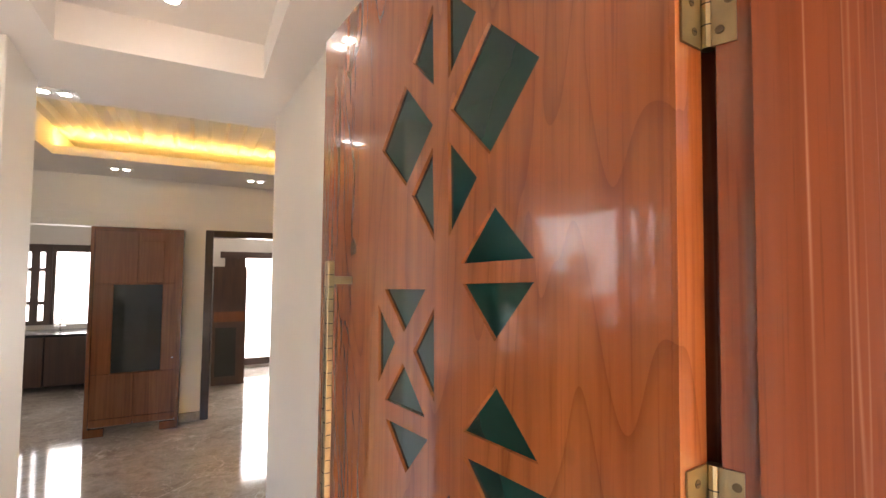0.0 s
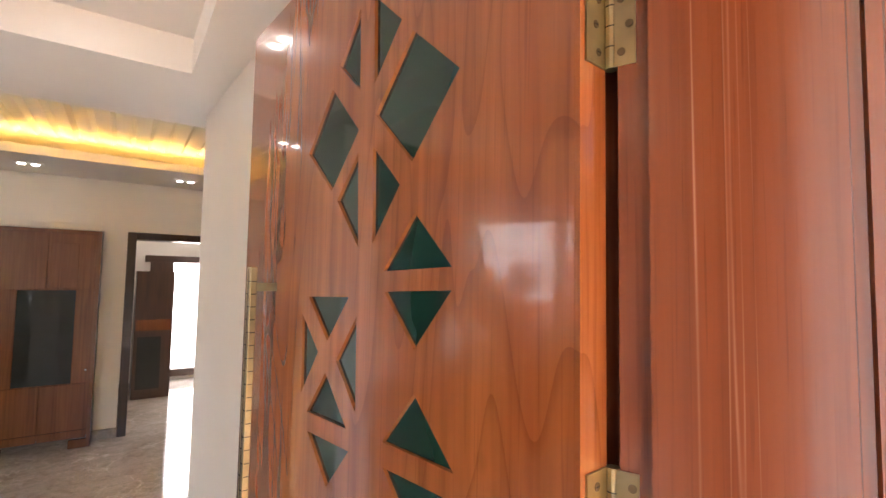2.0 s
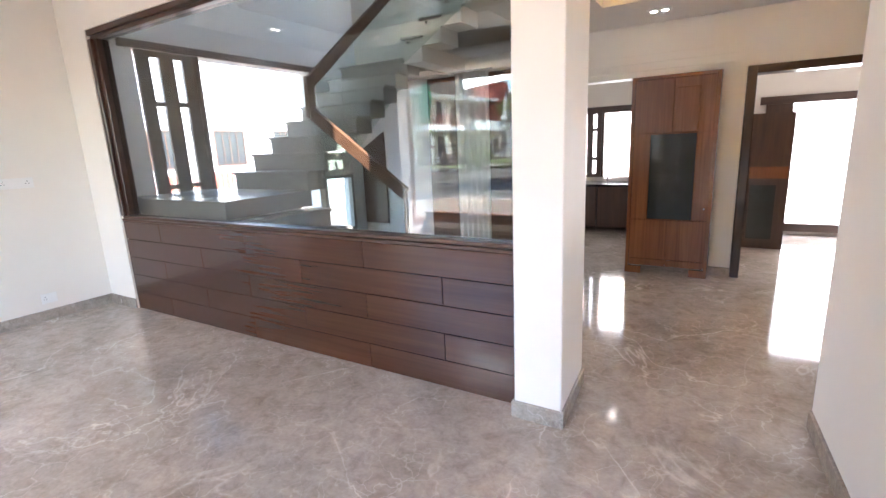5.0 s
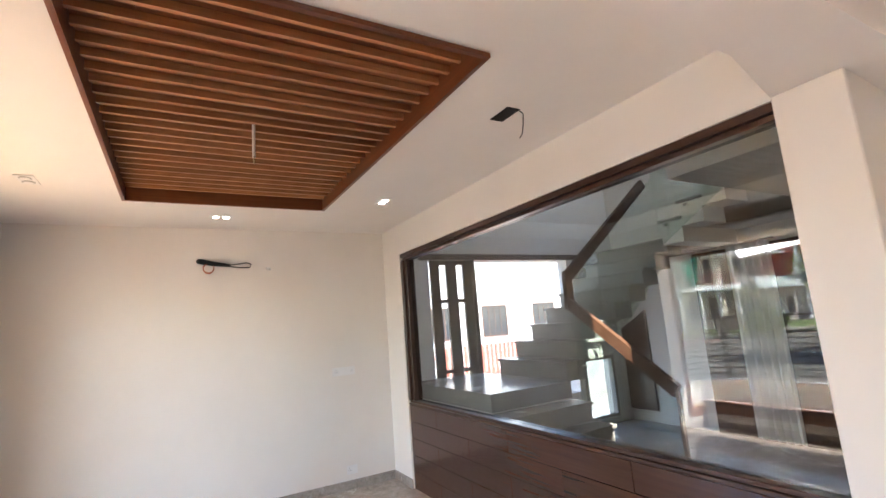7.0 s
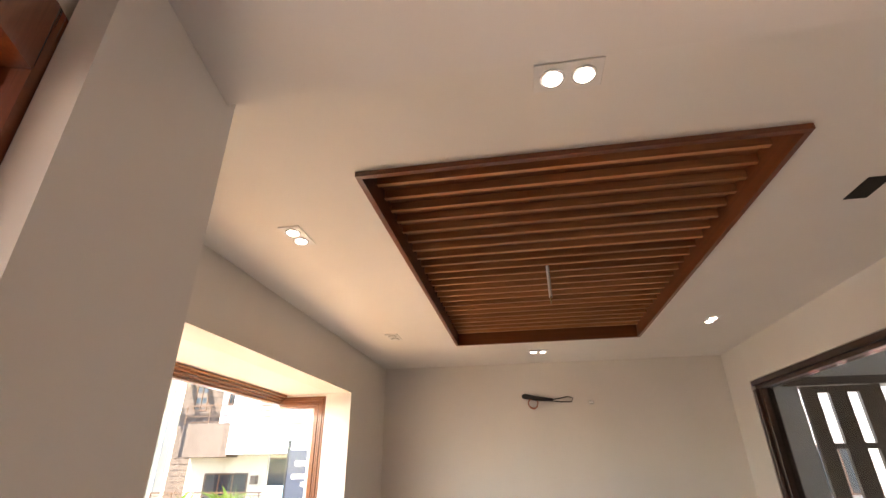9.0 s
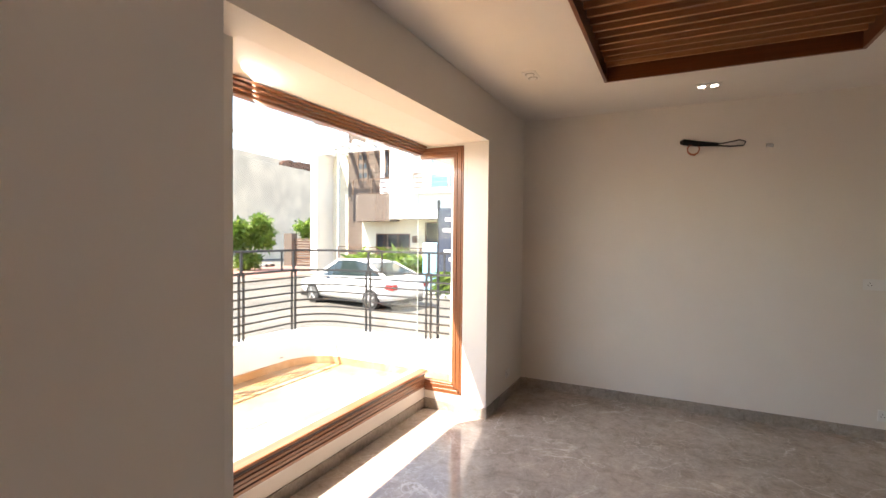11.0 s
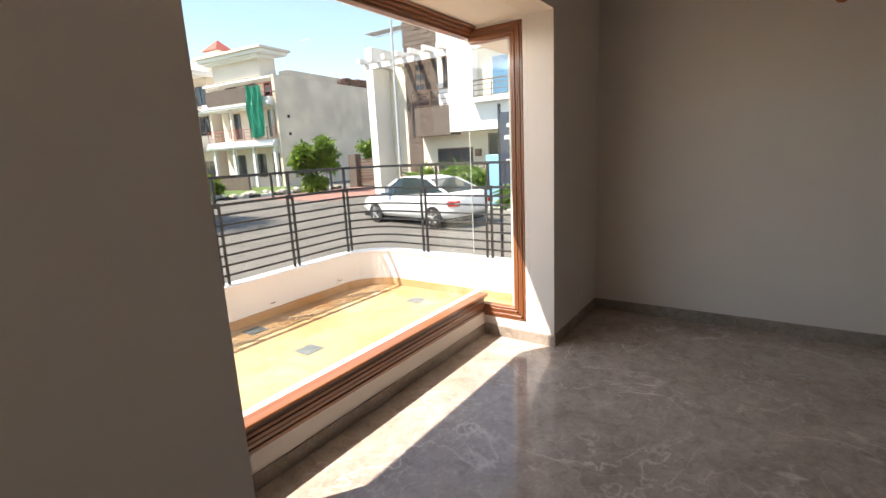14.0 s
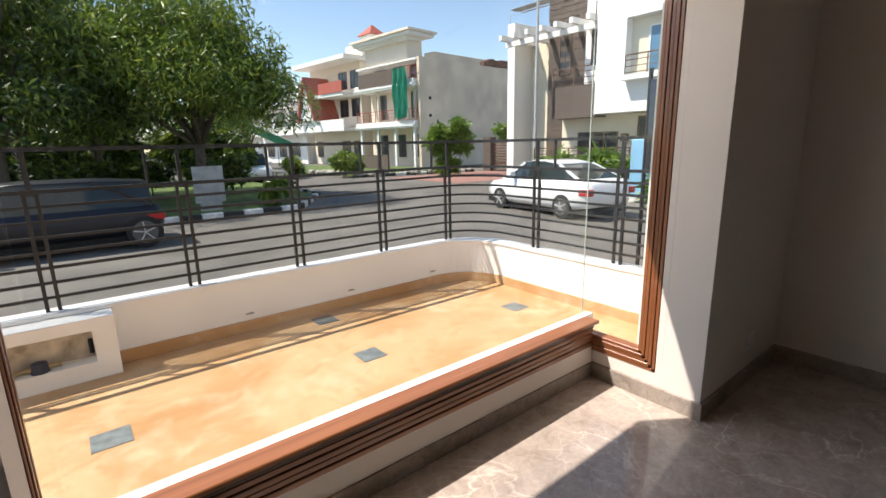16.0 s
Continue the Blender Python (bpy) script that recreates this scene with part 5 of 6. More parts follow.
def car(name, label, place, turn, paint, length, width, stations, cabin, wheels, r):
    """stations: x, floor, shoulder height, half-width; cabin: x, foot, roof height, half-width at foot and at roof."""
    c = thing(name, label, "car", place, turn)
    rings = []
    for x, lo, hi, w in stations:
        m = lo + (hi - lo) * 0.55
        rings.append([(x, -w * 0.9, lo), (x, w * 0.9, lo), (x, w, lo + 0.12), (x, w, m), (x, w * 0.93, hi), (x, w * 0.5, hi + 0.02), (x, -w * 0.5, hi + 0.02), (x, -w * 0.93, hi), (x, -w, m), (x, -w, lo + 0.12)])
    part("body", loft(B(), rings), paint, c, "", 0, True)
    part("windows", loft(B(), [[(x, -a, lo), (x, a, lo), (x, e, hi), (x, -e, hi)] for x, lo, hi, a, e in cabin]), CARGLASS, c, "dark tinted windows")
    top = [(x, hi, e) for x, lo, hi, a, e in cabin if hi - lo > 0.3]
    part("roof", loft(B(), [[(x, -e * 1.02, h + 0.002), (x, e * 1.02, h + 0.002), (x, e * 0.8, h + 0.035), (x, -e * 0.8, h + 0.035)] for x, h, e in top]), paint, c, "", 0, True)
    for (x, lo, hi, a, e), (x2, lo2, hi2, a2, e2) in [(cabin[0], cabin[1]), (cabin[-2], cabin[-1])]:
        for s in (-1, 1):
            part("pillar", beam((x2 if hi2 < hi else x, s * ((a2 if hi2 < hi else a) + 0.003), lo2 if hi2 < hi else lo), (x2 if hi2 > hi else x, s * ((e2 if hi2 > hi else e) + 0.005), max(hi, hi2)), 0.03, 0.07), paint, c)
    for s in (-1, 1):
        part("wing_mirror", boxes((cabin[-2][0] + 0.15, cabin[-2][0] + 0.27, s * (width / 2) - 0.02 + (0.0 if s < 0 else 0.0), s * (width / 2) + 0.14 * s if s > 0 else s * (width / 2) + 0.02, cabin[0][1], cabin[0][1] + 0.13)) if s > 0 else boxes((cabin[-2][0] + 0.15, cabin[-2][0] + 0.27, -width / 2 - 0.14, -width / 2 + 0.02, cabin[0][1], cabin[0][1] + 0.13)), paint, c)
        part("tail_lamp", boxes((stations[0][0] - 0.02, stations[0][0] + 0.30, s * width / 2 * 0.72 if s > 0 else -width / 2 * 0.99, width / 2 * 0.99 if s > 0 else -width / 2 * 0.72, stations[0][2] - 0.22, stations[0][2] - 0.06)), REDL, c, "red tail lamp", 0.02)
        for x in wheels:
            y0, y1 = s * (width / 2 - 0.19), s * (width / 2 + 0.012)
            w = part("wheel", tube(B(), [(x, y0, r), (x, y1, r)], r, 24), TYRE, c, "black tyre with alloy rim", 0, False)
            part("rim", tube(B(), [(x, y1, r), (x, y1 + 0.006 * s, r)], r * 0.70, 24), RIM_SHADE, w)
            for k in range(5):
                a = k * math.tau / 5 + 0.2
                part("spoke", beam((x, y1 + 0.012 * s, r), (x + math.cos(a) * r * 0.64, y1 + 0.012 * s, r + math.sin(a) * r * 0.64), 0.075, 0.02) if abs(math.cos(a)) > 0.01 else boxes((x - 0.025, x + 0.025, min(y1, y1 + 0.02 * s), max(y1, y1 + 0.02 * s), r, r * 1.64)), SPOKE, w)
    part("underside", boxes((stations[1][0], stations[-2][0], -width / 2 * 0.85, width / 2 * 0.85, r * 0.55, stations[2][1] + 0.05)), DARK, c)


car("sedan_car", "white four-door sedan parked across the street", (-12.73, -8.30, GZ), -99, WHITECAR, 4.4, 1.75,
    [(-2.18, 0.48, 0.86, 0.66), (-2.05, 0.32, 0.99, 0.82), (-1.6, 0.26, 1.01, 0.86), (-0.8, 0.24, 0.97, 0.875), (0.2, 0.24, 0.94, 0.875), (1.1, 0.24, 0.91, 0.875), (1.75, 0.26, 0.82, 0.85), (2.08, 0.34, 0.70, 0.74), (2.18, 0.40, 0.60, 0.60)],
    [(-1.80, 1.0, 1.04, 0.74, 0.68), (-0.95, 0.97, 1.37, 0.78, 0.60), (-0.35, 0.95, 1.445, 0.80, 0.60), (0.15, 0.94, 1.44, 0.80, 0.60), (0.45, 0.93, 1.39, 0.80, 0.59), (1.30, 0.89, 0.92, 0.76, 0.68)], (-1.32, 1.30), 0.315)
car("suv_car", "dark blue sport utility vehicle parked by the park", (-0.95, -11.8, GZ), 0, BLUECAR, 4.6, 1.85,
    [(-2.33, 0.42, 0.78, 0.80), (-2.2, 0.32, 0.86, 0.90), (-1.4, 0.28, 0.86, 0.925), (0.2, 0.28, 0.85, 0.925), (1.3, 0.28, 0.82, 0.925), (2.0, 0.32, 0.76, 0.90), (2.35, 0.40, 0.62, 0.78)],
    [(-2.15, 0.86, 1.30, 0.84, 0.70), (-1.2, 0.86, 1.37, 0.85, 0.71), (-0.1, 0.85, 1.38, 0.85, 0.71), (0.5, 0.83, 1.32, 0.84, 0.69), (1.25, 0.80, 0.83, 0.82, 0.78)], (-1.95, 0.75), 0.33)
car("suv_car", "white vehicle parked far along the street", (-10.7, -29.0, GZ), 80, WHITECAR, 4.4, 1.8,
    [(-2.18, 0.42, 0.92, 0.70), (-2.05, 0.30, 1.0, 0.84), (-1.3, 0.24, 1.0, 0.875), (0.0, 0.24, 0.98, 0.875), (1.1, 0.24, 0.94, 0.875), (1.8, 0.28, 0.86, 0.85), (2.15, 0.36, 0.7, 0.70)],
    [(-2.0, 1.0, 1.55, 0.80, 0.66), (-1.0, 1.0, 1.62, 0.80, 0.66), (0.3, 0.98, 1.60, 0.80, 0.64), (0.9, 0.96, 1.0, 0.78, 0.72)], (-1.32, 1.30), 0.33)

# ---- houses ----
CREAM = plain("cream_house_paint", (0.76, 0.69, 0.54), 0.8, vary=0.06, scale=0.8)
PINKW = plain("pale_house_paint", (0.76, 0.66, 0.55), 0.8, vary=0.06, scale=0.8)
GREYC = plain("raw_grey_plaster", (0.72, 0.59, 0.46), 0.9, vary=0.16, scale=0.6, grain=0.3)
BRICK = plain("brown_stone_cladding", (0.12, 0.09, 0.075), 0.85, vary=0.35, scale=7)
REDR = plain("red_roof_tile", (0.42, 0.10, 0.07), 0.7, vary=0.2, scale=6)
WINDK = plain("dark_window_glass", (0.03, 0.04, 0.05), 0.08, vary=0.2, grain=0)
BLUEW = plain("blue_window_glass", (0.10, 0.22, 0.34), 0.1, vary=0.15, grain=0)
NET = plain("green_shade_net", (0.015, 0.33, 0.22), 0.8, vary=0.12, scale=5)
GATE = plain("brown_gate_paint", (0.14, 0.075, 0.045), 0.5, vary=0.15, scale=8)
BLUEBOX = plain("pale_blue_sheet_metal", (0.25, 0.50, 0.70), 0.45, vary=0.08, scale=3)


def house(label, place, turn):
    return thing("house", label, "house", place, turn)


def window(h, x0, x1, z0, z1, y=0.0, glass_m=None, frame_m=None, bars=1, out=0.05):
    """A window on a facade facing -y of the house."""
    w = part("window", boxes((x0, x1, y - 0.02, y - 0.001, z0, z1)), glass_m or WINDK, h, "dark window pane")
    f = 0.06
    rows = [(x0 - f, x0, z0 - f, z1 + f), (x1, x1 + f, z0 - f, z1 + f), (x0, x1, z1, z1 + f), (x0, x1, z0 - f, z0)]
    rows += [(x0 + (x1 - x0) * (i + 1) / (bars + 1) - 0.02, x0 + (x1 - x0) * (i + 1) / (bars + 1) + 0.02, z0, z1) for i in range(bars)]
    for a, c, p, q in rows:
        part("window_frame", boxes((a, c, y - out, y - 0.0215, p, q)), frame_m or GATE, w)


def railing(h, x0, x1, y, z0, z1, m, n=3):
    g = part("balcony_rail", boxes((x0, x1, y - 0.03, y + 0.03, z1 - 0.05, z1)), m, h)
    for i in range(n):
        z = z0 + (z1 - z0) * i / n
        part("bar", boxes((x0, x1, y - 0.015, y + 0.015, z, z + 0.03)), m, g)
    k = max(2, int((x1 - x0) / 0.9))
    for i in range(k + 1):
        x = x0 + (x1 - x0) * i / k
        part("baluster", boxes((x - 0.02, x + 0.02, y - 0.02, y + 0.02, z0 - 0.1, z1 - 0.051)), m, g)


# white modern house with stone-clad tower
h = house("white modern house with brown stone-clad tower and pergola", (-20.2, -16.0, GZ), 90)
part("wall", boxes((4.0, 16.0, 0.0, 6.0, 3.1, 9.0)), EXTW, h, "smooth white upper storey")
part("wall", boxes((1.6, 16.0, 1.0, 6.0, 0.0, 3.09)), CREAM, h, "cream ground storey")
part("tower", boxes((0.2, 2.6, 1.6, 5.0, 0.0, 11.0)), BRICK, h, "brown stone-clad tower")
for k in range(44):
    # courses of split stone, every other one standing proud
    part("stone_course", boxes((0.19 - 0.012 * (k % 3), 2.609, 1.585 - 0.014 * (k % 2), 1.599, k * 0.25 + 0.01, k * 0.25 + 0.235)), BRICK, h)
part("tower", boxes((2.61, 3.99, 1.2, 5.0, 3.1, 10.0)), EXTW, h)
part("boundary_pier", boxes((-2.1, -1.6, 1.0, 6.5, 0.0, 8.0)), EXTW, h, "tall white party wall")
part("wall", boxes((-1.59, 0.19, 2.4, 6.0, 0.0, 7.6)), CREAM, h, "cream recessed wall")
part("balcony", boxes((1.6, 3.98, 0.1, 1.19, 3.0, 4.4)), BRICK, h, "stone-clad balcony front")
railing(h, 1.6, 3.98, 0.15, 4.45, 5.2, GATE)
# recess with blue window in the white storey
part("recess_back", boxes((5.6, 8.4, -0.012, -0.002, 4.5, 6.6)), CREAM, h, "recessed balcony back wall")
window(h, 6.4, 8.3, 4.6, 6.2, -0.013, BLUEW, EXTW, 1)
for x0, x1, z0, z1 in ((5.4, 5.6, 4.3, 6.8), (8.4, 8.6, 4.3, 6.8), (5.6, 8.4, 6.6, 6.8), (5.6, 8.4, 4.3, 4.5)):
    part("surround", boxes((x0, x1, -0.45, -0.001, z0, z1)), EXTW, h)
railing(h, 5.6, 8.4, -0.42, 4.55, 5.25, GATE)
window(h, 12.0, 14.5, 4.6, 6.4, 0.0, BLUEW, EXTW, 1)
window(h, 0.9, 1.5, 5.2, 7.4, 1.6)
window(h, 1.0, 1.6, 8.6, 10.0, 1.6)
window(h, 3.0, 3.3, 5.4, 6.8, 1.2)
window(h, 2.6, 4.6, 1.0, 2.3, 1.0, None, None, 2)
window(h, 5.6, 9.0, 0.9, 2.9, 1.0, None, None, 3)
window(h, 10.0, 14.0, 0.9, 2.9, 1.0, None, None, 3)
lamp = part("wall_lamp", boxes((4.9, 5.15, 0.75, 0.999, 1.9, 2.25)), GATE, h, "small lantern on the wall")
pg = part("pergola", boxes((-1.6, 4.0, 0.3, 0.45, 6.7, 6.95)), EXTW, h, "white concrete pergola")
for k in range(7):
    part("rafter", boxes((-1.5 + k * 0.85, -1.3 + k * 0.85, -0.3, 2.4, 6.96, 7.2)), EXTW, pg)
part("roof_railing", boxes((-3.4, -0.6, 2.5, 2.54, 8.9, 8.95), (-3.4, -3.36, 2.5, 2.54, 8.0, 8.9), (-0.64, -0.6, 2.5, 2.54, 8.0, 8.9), (-3.4, -0.6, 2.5, 3.6, 9.2, 9.25)), STEEL, h, "thin steel roof frame")
part("boundary_wall", boxes((2.0, 16.0, -1.6, -1.45, 0.0, 1.1)), CREAM, h)
railing(h, 2.0, 16.0, -1.52, 1.1, 1.7, GATE, 4)
part("roof", boxes((4.0, 16.0, -0.3, 6.2, 9.01, 9.25)), EXTW, h)

# grey side-walled house with balconies
h = house("three-storey cream house with a bare grey plaster side wall", (-24.65, -40.4, GZ), 95.7)
part("side_wall", boxes((8.2, 8.5, 0.0, 13.0, 0.0, 8.9)), GREYC, h, "raw grey plaster party wall")
part("wall", boxes((0.0, 8.19, 1.3, 13.0, 0.0, 9.0)), PINKW, h)
for z, d in ((3.6, 0.0), (6.9, 0.0)):
    part("balcony", boxes((-0.2, 8.19, -0.4, 1.29, z, z + 0.35)), EXTW, h, "white balcony slab")
part("balcony_front", boxes((0.6, 7.0, -0.5, -0.41, 7.0, 8.2)), BRICK, h, "brown stone balcony front")
railing(h, 7.0, 8.4, -0.35, 7.3, 8.3, REDR)
railing(h, 0.0, 8.4, -0.35, 3.98, 4.9, REDR)
part("upper_room", boxes((1.0, 6.8, 0.2, 1.9, 9.0, 10.6)), PINKW, h)
part("roof_slab", boxes((0.2, 8.0, -0.6, 2.2, 10.6, 10.85)), EXTW, h, "projecting white roof slab")
for z0, z1, o in ((10.35, 10.45, 0.35), (10.46, 10.59, 0.5), (8.7, 8.85, 0.12), (6.62, 6.74, 0.52), (6.76, 6.89, 0.58), (3.36, 3.46, 0.52), (3.48, 3.59, 0.58)):
    part("cornice", boxes((0.5 if z0 > 9 else -0.2, 7.3 if z0 > 9 else 8.19, -o + (0.15 if z0 > 9 else 0.0), 1.29, z0, z1)), EXTW, h)
part("roof_band", boxes((0.0, 8.2, -0.8, 2.4, 10.86, 11.05)), PINKW, h)
tw = part("turret", boxes((0.6, 2.2, 0.0, 1.6, 11.06, 11.6)), EXTW, h)
bm = B()
apex = bm.verts.new((1.4, 0.8, 12.6))
base = [bm.verts.new(p) for p in ((0.4, -0.2, 11.61), (2.4, -0.2, 11.61), (2.4, 1.8, 11.61), (0.4, 1.8, 11.61))]
bm.faces.new(base[::-1])
for i in range(4):
    bm.faces.new((base[i], base[(i + 1) % 4], apex))
part("turret_roof", bm, REDR, tw, "red tiled turret roof")
for x in (0.3, 2.9, 5.4, 7.9):
    part("pillar", boxes((x - 0.12, x + 0.12, -0.25, 0.0, 0.0, 3.59)), EXTW, h)
    part("pillar", boxes((x - 0.10, x + 0.10, -0.1, 0.12, 3.96, 6.89)), PINKW, h)
for x0, x1 in ((1.0, 2.4), (3.6, 5.0), (6.0, 7.6)):
    window(h, x0, x1, 0.9, 2.8, 1.3)
    window(h, x0, x1, 4.3, 6.4, 1.3)
    window(h, x0, x1, 7.5, 8.8, 1.3)
part("boundary_wall", boxes((2.5, 9.0, -4.0, -3.85, 0.0, 1.2)), BRICK, h)
LOOSE = plain("loose_brick", (0.26, 0.14, 0.10), 0.9, vary=0.4, scale=9)
rng_r = random.Random(31)
for k in range(110):
    y = 8.0 + 4.9 * rng_r.random()
    z = 8.901 + 0.62 * rng_r.random() * min(1.0, (y - 7.6) / 1.5)
    bm = boxes((-0.14, 0.14, -0.20, 0.20, -0.07, 0.07))
    bmesh.ops.rotate(bm, verts=bm.verts, cent=(0, 0, 0), matrix=Matrix.Rotation(rng_r.uniform(-0.4, 0.4), 3, "Z"))
    bmesh.ops.translate(bm, verts=bm.verts, vec=(8.3 + 0.12 * rng_r.random(), y, z + 0.07))
    part("brick", bm, LOOSE, h)
part("roof_parapet", boxes((7.0, 8.19, 2.0, 13.0, 9.01, 9.5)), GREYC, h)
for k, (y, z) in enumerate(((1.0, 5.6), (1.0, 4.2))):
    part("vent", boxes((8.501, 8.53, y, y + 0.25, z, z + 0.25)), DARK, h)
net = thing("shade_cloth", "green shade net hanging over the balcony corner", "cloth", (-25.45, -32.9, GZ))
bm = B()
cols, rws = 9, 10
grid = [[bm.verts.new((0.85 + 0.12 * math.sin(i * 1.7 + j * 0.4), -1.6 + 1.9 * i / cols + 0.06 * math.sin(j), 8.1 - 4.0 * j / rws + 0.12 * math.sin(i * 1.1))) for j in range(rws + 1)] for i in range(cols + 1)]
for i in range(cols):
    for j in range(rws):
        bm.faces.new((grid[i][j], grid[i + 1][j], grid[i + 1][j + 1], grid[i][j + 1]))
bmesh.ops.solidify(bm, geom=bm.faces[:], thickness=0.02)
part("cloth", bm, NET, net)

# red-gabled house and a row beyond it
h = house("pale house with a red gable and stacked balconies", (-23.4, -51.5, GZ), 95.7)
part("wall", boxes((0.0, 9.6, 1.5, 12.0, 0.0, 10.0)), PINKW, h)
for z in (3.4, 6.7):
    part("balcony", boxes((-0.2, 9.8, -0.8, 1.49, z, z + 0.3)), EXTW, h)
part("balcony_front", boxes((5.6, 9.8, -0.9, -0.81, 7.0, 8.0)), REDR, h, "red balcony front")
part("balcony_front", boxes((0.0, 9.8, -0.9, -0.81, 3.4, 4.5)), EXTW, h)
bm = B()
prism(bm, [(2.0, 4.6), (5.2, 4.6), (3.6, 8.6)], -1.2, 1.4, "y")
part("gable", bm, EXTW, h, "white pointed gable")
bm = B()
for s in (0, 1):
    prism(bm, [(1.7, 4.5), (3.6, 8.9), (3.6, 8.65), (2.0, 4.5)] if s == 0 else [(5.5, 4.5), (5.2, 4.5), (3.6, 8.65), (3.6, 8.9)], -1.5, 3.0, "y")
part("gable_roof", bm, REDR, h, "red tiled gable roof")
part("roof", boxes((-0.3, 10.0, -0.6, 12.2, 10.0, 10.4)), EXTW, h)
part("water_tank_room", boxes((5.0, 8.0, 3.0, 6.0, 10.41, 12.0)), PINKW, h)
for x0, x1 in ((0.6, 1.7), (5.8, 7.2), (7.9, 9.2)):
    for z in (0.8, 4.9, 7.6):
        window(h, x0, x1, z, z + 1.6, 1.5)
aw = thing("awning_cloth", "green shade net stretched over the forecourt", "cloth", (-19.0, -45.5, GZ))
bm = B()
prism(bm, [(0.0, 2.3), (4.4, 4.3), (4.4, 4.36), (0.0, 2.36)], -2.0, 2.0, "y")
part("cloth", bm, NET, aw)
for x, y, z in ((0.02, -1.9, 2.3), (0.02, 1.9, 2.3), (4.38, -1.9, 4.3), (4.38, 1.9, 4.3)):
    part("pole", tube(B(), [(x, y, 0), (x, y, z)], 0.04, 8), STEEL, aw)
for k in range(3):
    h = house("white terraced house farther along the street", (-22.0 + k * 1.2, -64.0 - 12.5 * k, GZ), 95.7)
    part("wall", boxes((0.0, 11.5, 1.2, 12.0, 0.0, 8.8 - 0.8 * k)), EXTW, h)
    for z in (3.3, 6.4):
        part("balcony", boxes((0.2, 11.3, -0.3, 1.19, z, z + 0.9)), EXTW if k != 1 else PINKW, h)
    for x in (1.2, 4.6, 8.0):
        for z in (0.8, 4.4):
            window(h, x, x + 1.8, z, z + 1.6, 1.2)
# gate, piers, pole and metal cabinet
gate = thing("driveway_gate", "brown slatted steel gate between dark piers", "gate", (-25.9, -22.2, GZ), 93)
for s in (-1, 1):
    part("gate_frame", boxes((-1.55 if s < 0 else 0.02, -0.02 if s < 0 else 1.55, -0.03, 0.03, 0.08, 0.16), (-1.55 if s < 0 else 0.02, -0.02 if s < 0 else 1.55, -0.03, 0.03, 1.9, 1.98)), GATE, gate)
    for k in range(9):
        part("slat", boxes((-1.55 if s < 0 else 0.02, -0.02 if s < 0 else 1.55, -0.02, 0.02, 0.22 + k * 0.185, 0.34 + k * 0.185)), GATE, gate)
    part("pier", boxes((-2.3 if s < 0 else 1.6, -1.6 if s < 0 else 2.0, -0.3, 0.3, 0.0, 2.35)), BRICK, gate, "dark stone gate pier")
    part("handle", boxes((s * 0.18 - 0.015, s * 0.18 + 0.015, -0.09, -0.031, 0.9, 1.4)), STEEL, gate)
part("wall", boxes((2.01, 6.0, -0.1, 0.1, 0.0, 1.7)), GATE, gate)
pole = thing("street_pole", "tall thin grey steel street pole", "pole", (-19.6, -14.75, GZ))
part("shaft", tube(B(), [(0, 0, 0), (0, 0, 11.0)], [0.09, 0.05], 10), plain("galvanised_pole", (0.45, 0.46, 0.46), 0.5, vary=0.1), pole)
part("base", tube(B(), [(0, 0, 0.001), (0, 0, 0.3)], 0.16, 10), KERBW, pole)
cabx = thing("electric_cabinet", "pale blue sheet-metal cabinet on the pavement", "cabinet", (-15.3, -6.8, -0.46), 93)
part("body", boxes((-0.55, 0.62, 0.0, 0.6, 0.1, 1.85)), BLUEBOX, cabx, "", 0.02)
part("door", boxes((-0.52, 0.02, -0.015, -0.001, 0.14, 1.8)), BLUEBOX, cabx)
part("door", boxes((0.04, 0.59, -0.015, -0.001, 0.14, 1.8)), BLUEBOX, cabx)
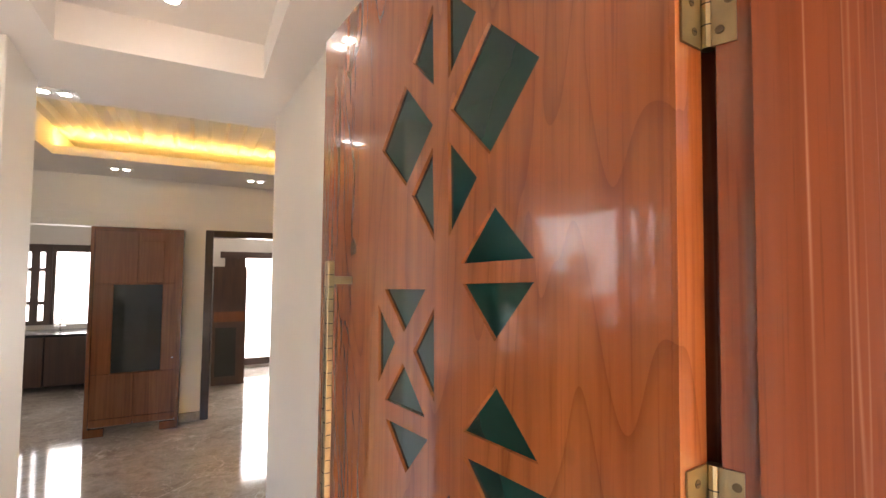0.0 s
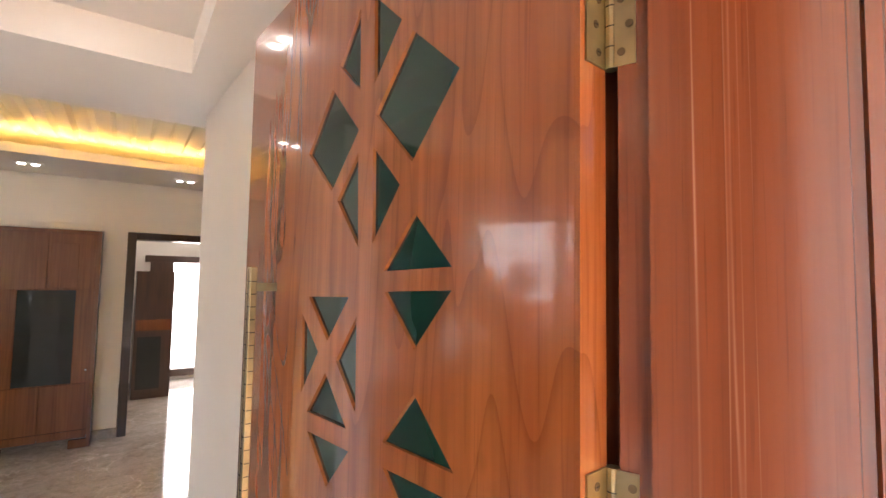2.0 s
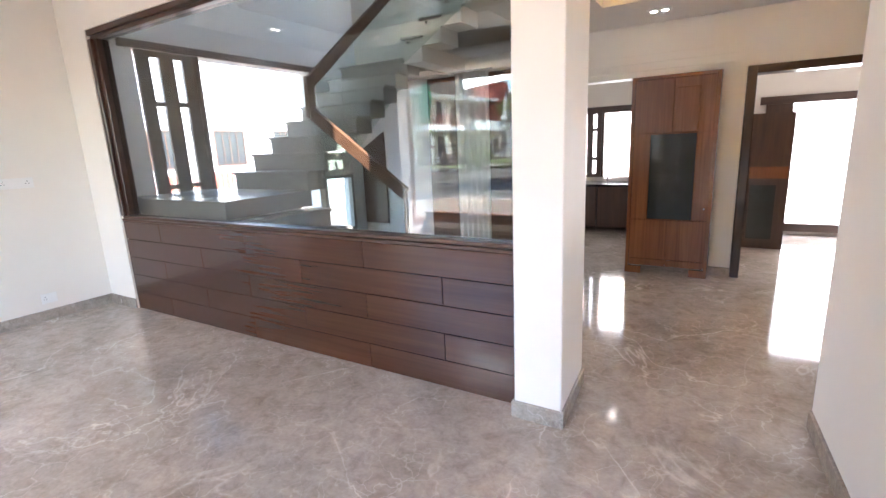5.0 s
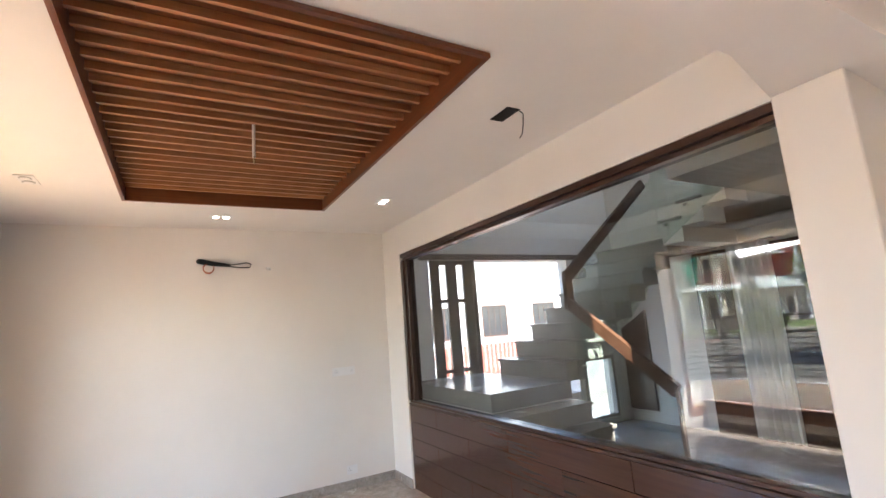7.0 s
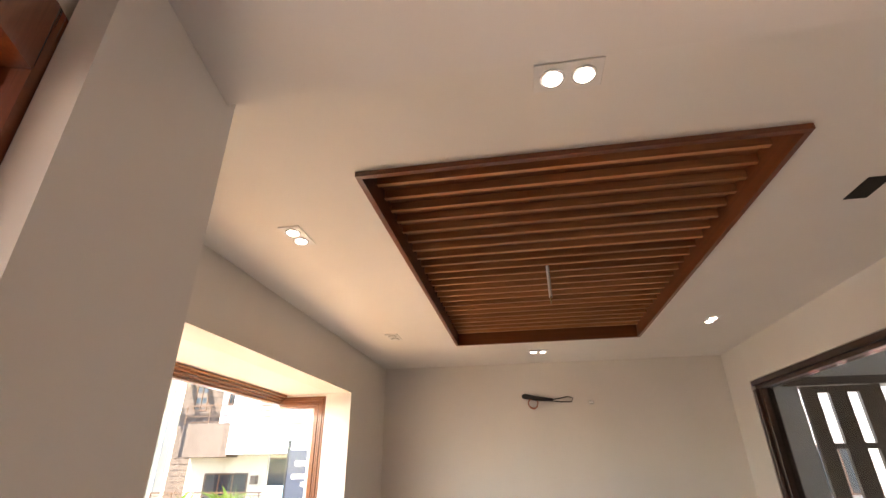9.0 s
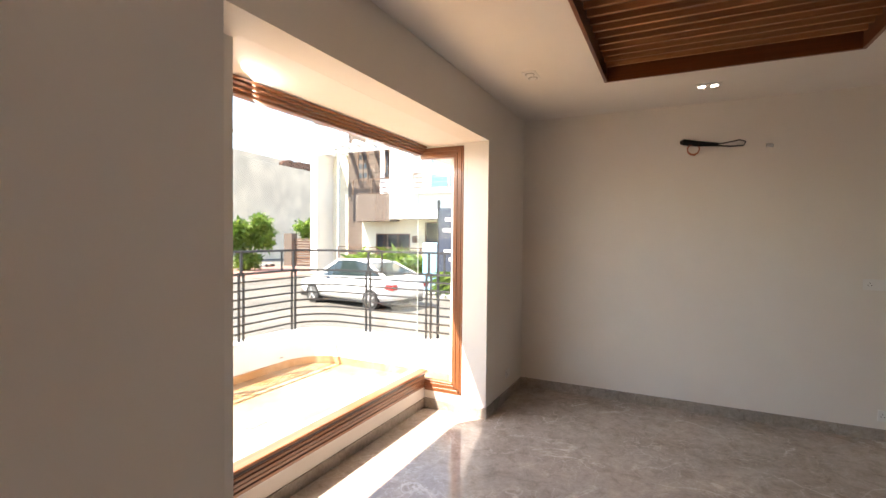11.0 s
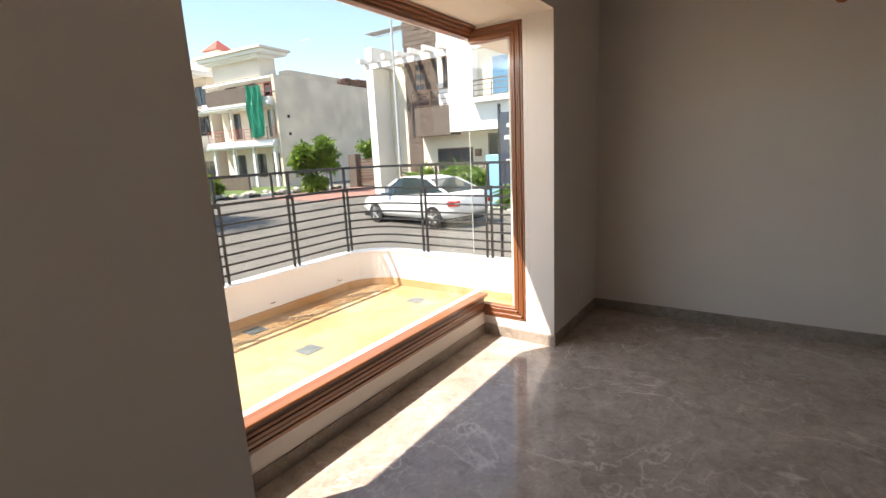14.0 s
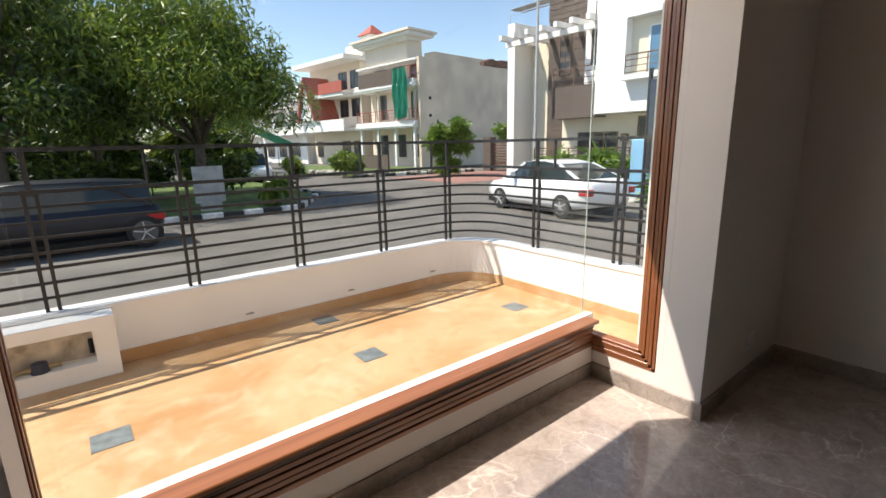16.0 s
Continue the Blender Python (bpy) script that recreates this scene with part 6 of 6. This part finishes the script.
part("plinth", boxes((-0.6, 0.67, -0.05, 0.65, 0.0, 0.099)), KERBW, cabx)
# roadside board, seen at its edge
sign = thing("site_board", "dark blue board with white lines of small lettering", "sign", (-8.2, -2.55, GZ), 100)
for s in (-0.52, 0.52):
    part("post", tube(B(), [(s, 0, 0), (s, 0, 2.9)], 0.03, 8), BLACK, sign)
part("panel", boxes((-0.5, 0.5, -0.04, -0.02, 1.55, 2.75)), plain("navy_board", (0.03, 0.04, 0.07), 0.4, vary=0.1), sign)
for z, w in ((2.5, 0.38), (2.3, 0.42), (2.18, 0.25), (1.9, 0.40), (1.75, 0.3)):
    part("lettering", boxes((-w, w, -0.046, -0.041, z, z + 0.07)), PLASTIC, sign, "line of white lettering")
# park bench stone and white board by the tree
STELE = plain("weathered_stone_board", (0.40, 0.40, 0.39), 0.85, vary=0.2, scale=4)
stele = thing("park_board", "pale white stone board beside the tree", "board", (-5.2, -15.4, GZ), 10)
part("panel", boxes((-0.45, 0.45, -0.03, 0.03, 0.35, 1.45)), STELE, stele)
part("foot", boxes((-0.3, 0.3, -0.1, 0.1, 0.0, 0.349)), STELE, stele)
# neighbour seen through the stair window, and the one behind kitchen and bedroom
h = house("white neighbouring house with grilled windows", (-19.0, 2.0, GZ), 90)
part("wall", boxes((0.0, 22.0, 0.0, 8.0, 0.0, 7.0)), EXTW, h)
for k in range(6):
    window(h, 2.2 + k * 3.2, 3.6 + k * 3.2, 1.6, 3.0, 0.0, None, None, 3)
fence = thing("wooden_fence", "red-brown upright picket fence", "fence", (-16.5, 4.0, GZ), 90)
for k in range(60):
    part("picket", boxes((k * 0.22, k * 0.22 + 0.16, 0, 0.03, 0.1, 1.35)), REDR, fence)
part("rail", boxes((0, 13.2, 0.031, 0.07, 0.9, 1.0)), REDR, fence)
h = house("pale house wall close behind the kitchen", (-8.0, 11.8, GZ), 0)
part("wall", boxes((0.0, 15.0, 0.0, 6.0, 0.0, 6.0)), EXTW, h)
window(h, 6.6, 7.1, 1.9, 2.5, 0.0, None, REDR, 1)
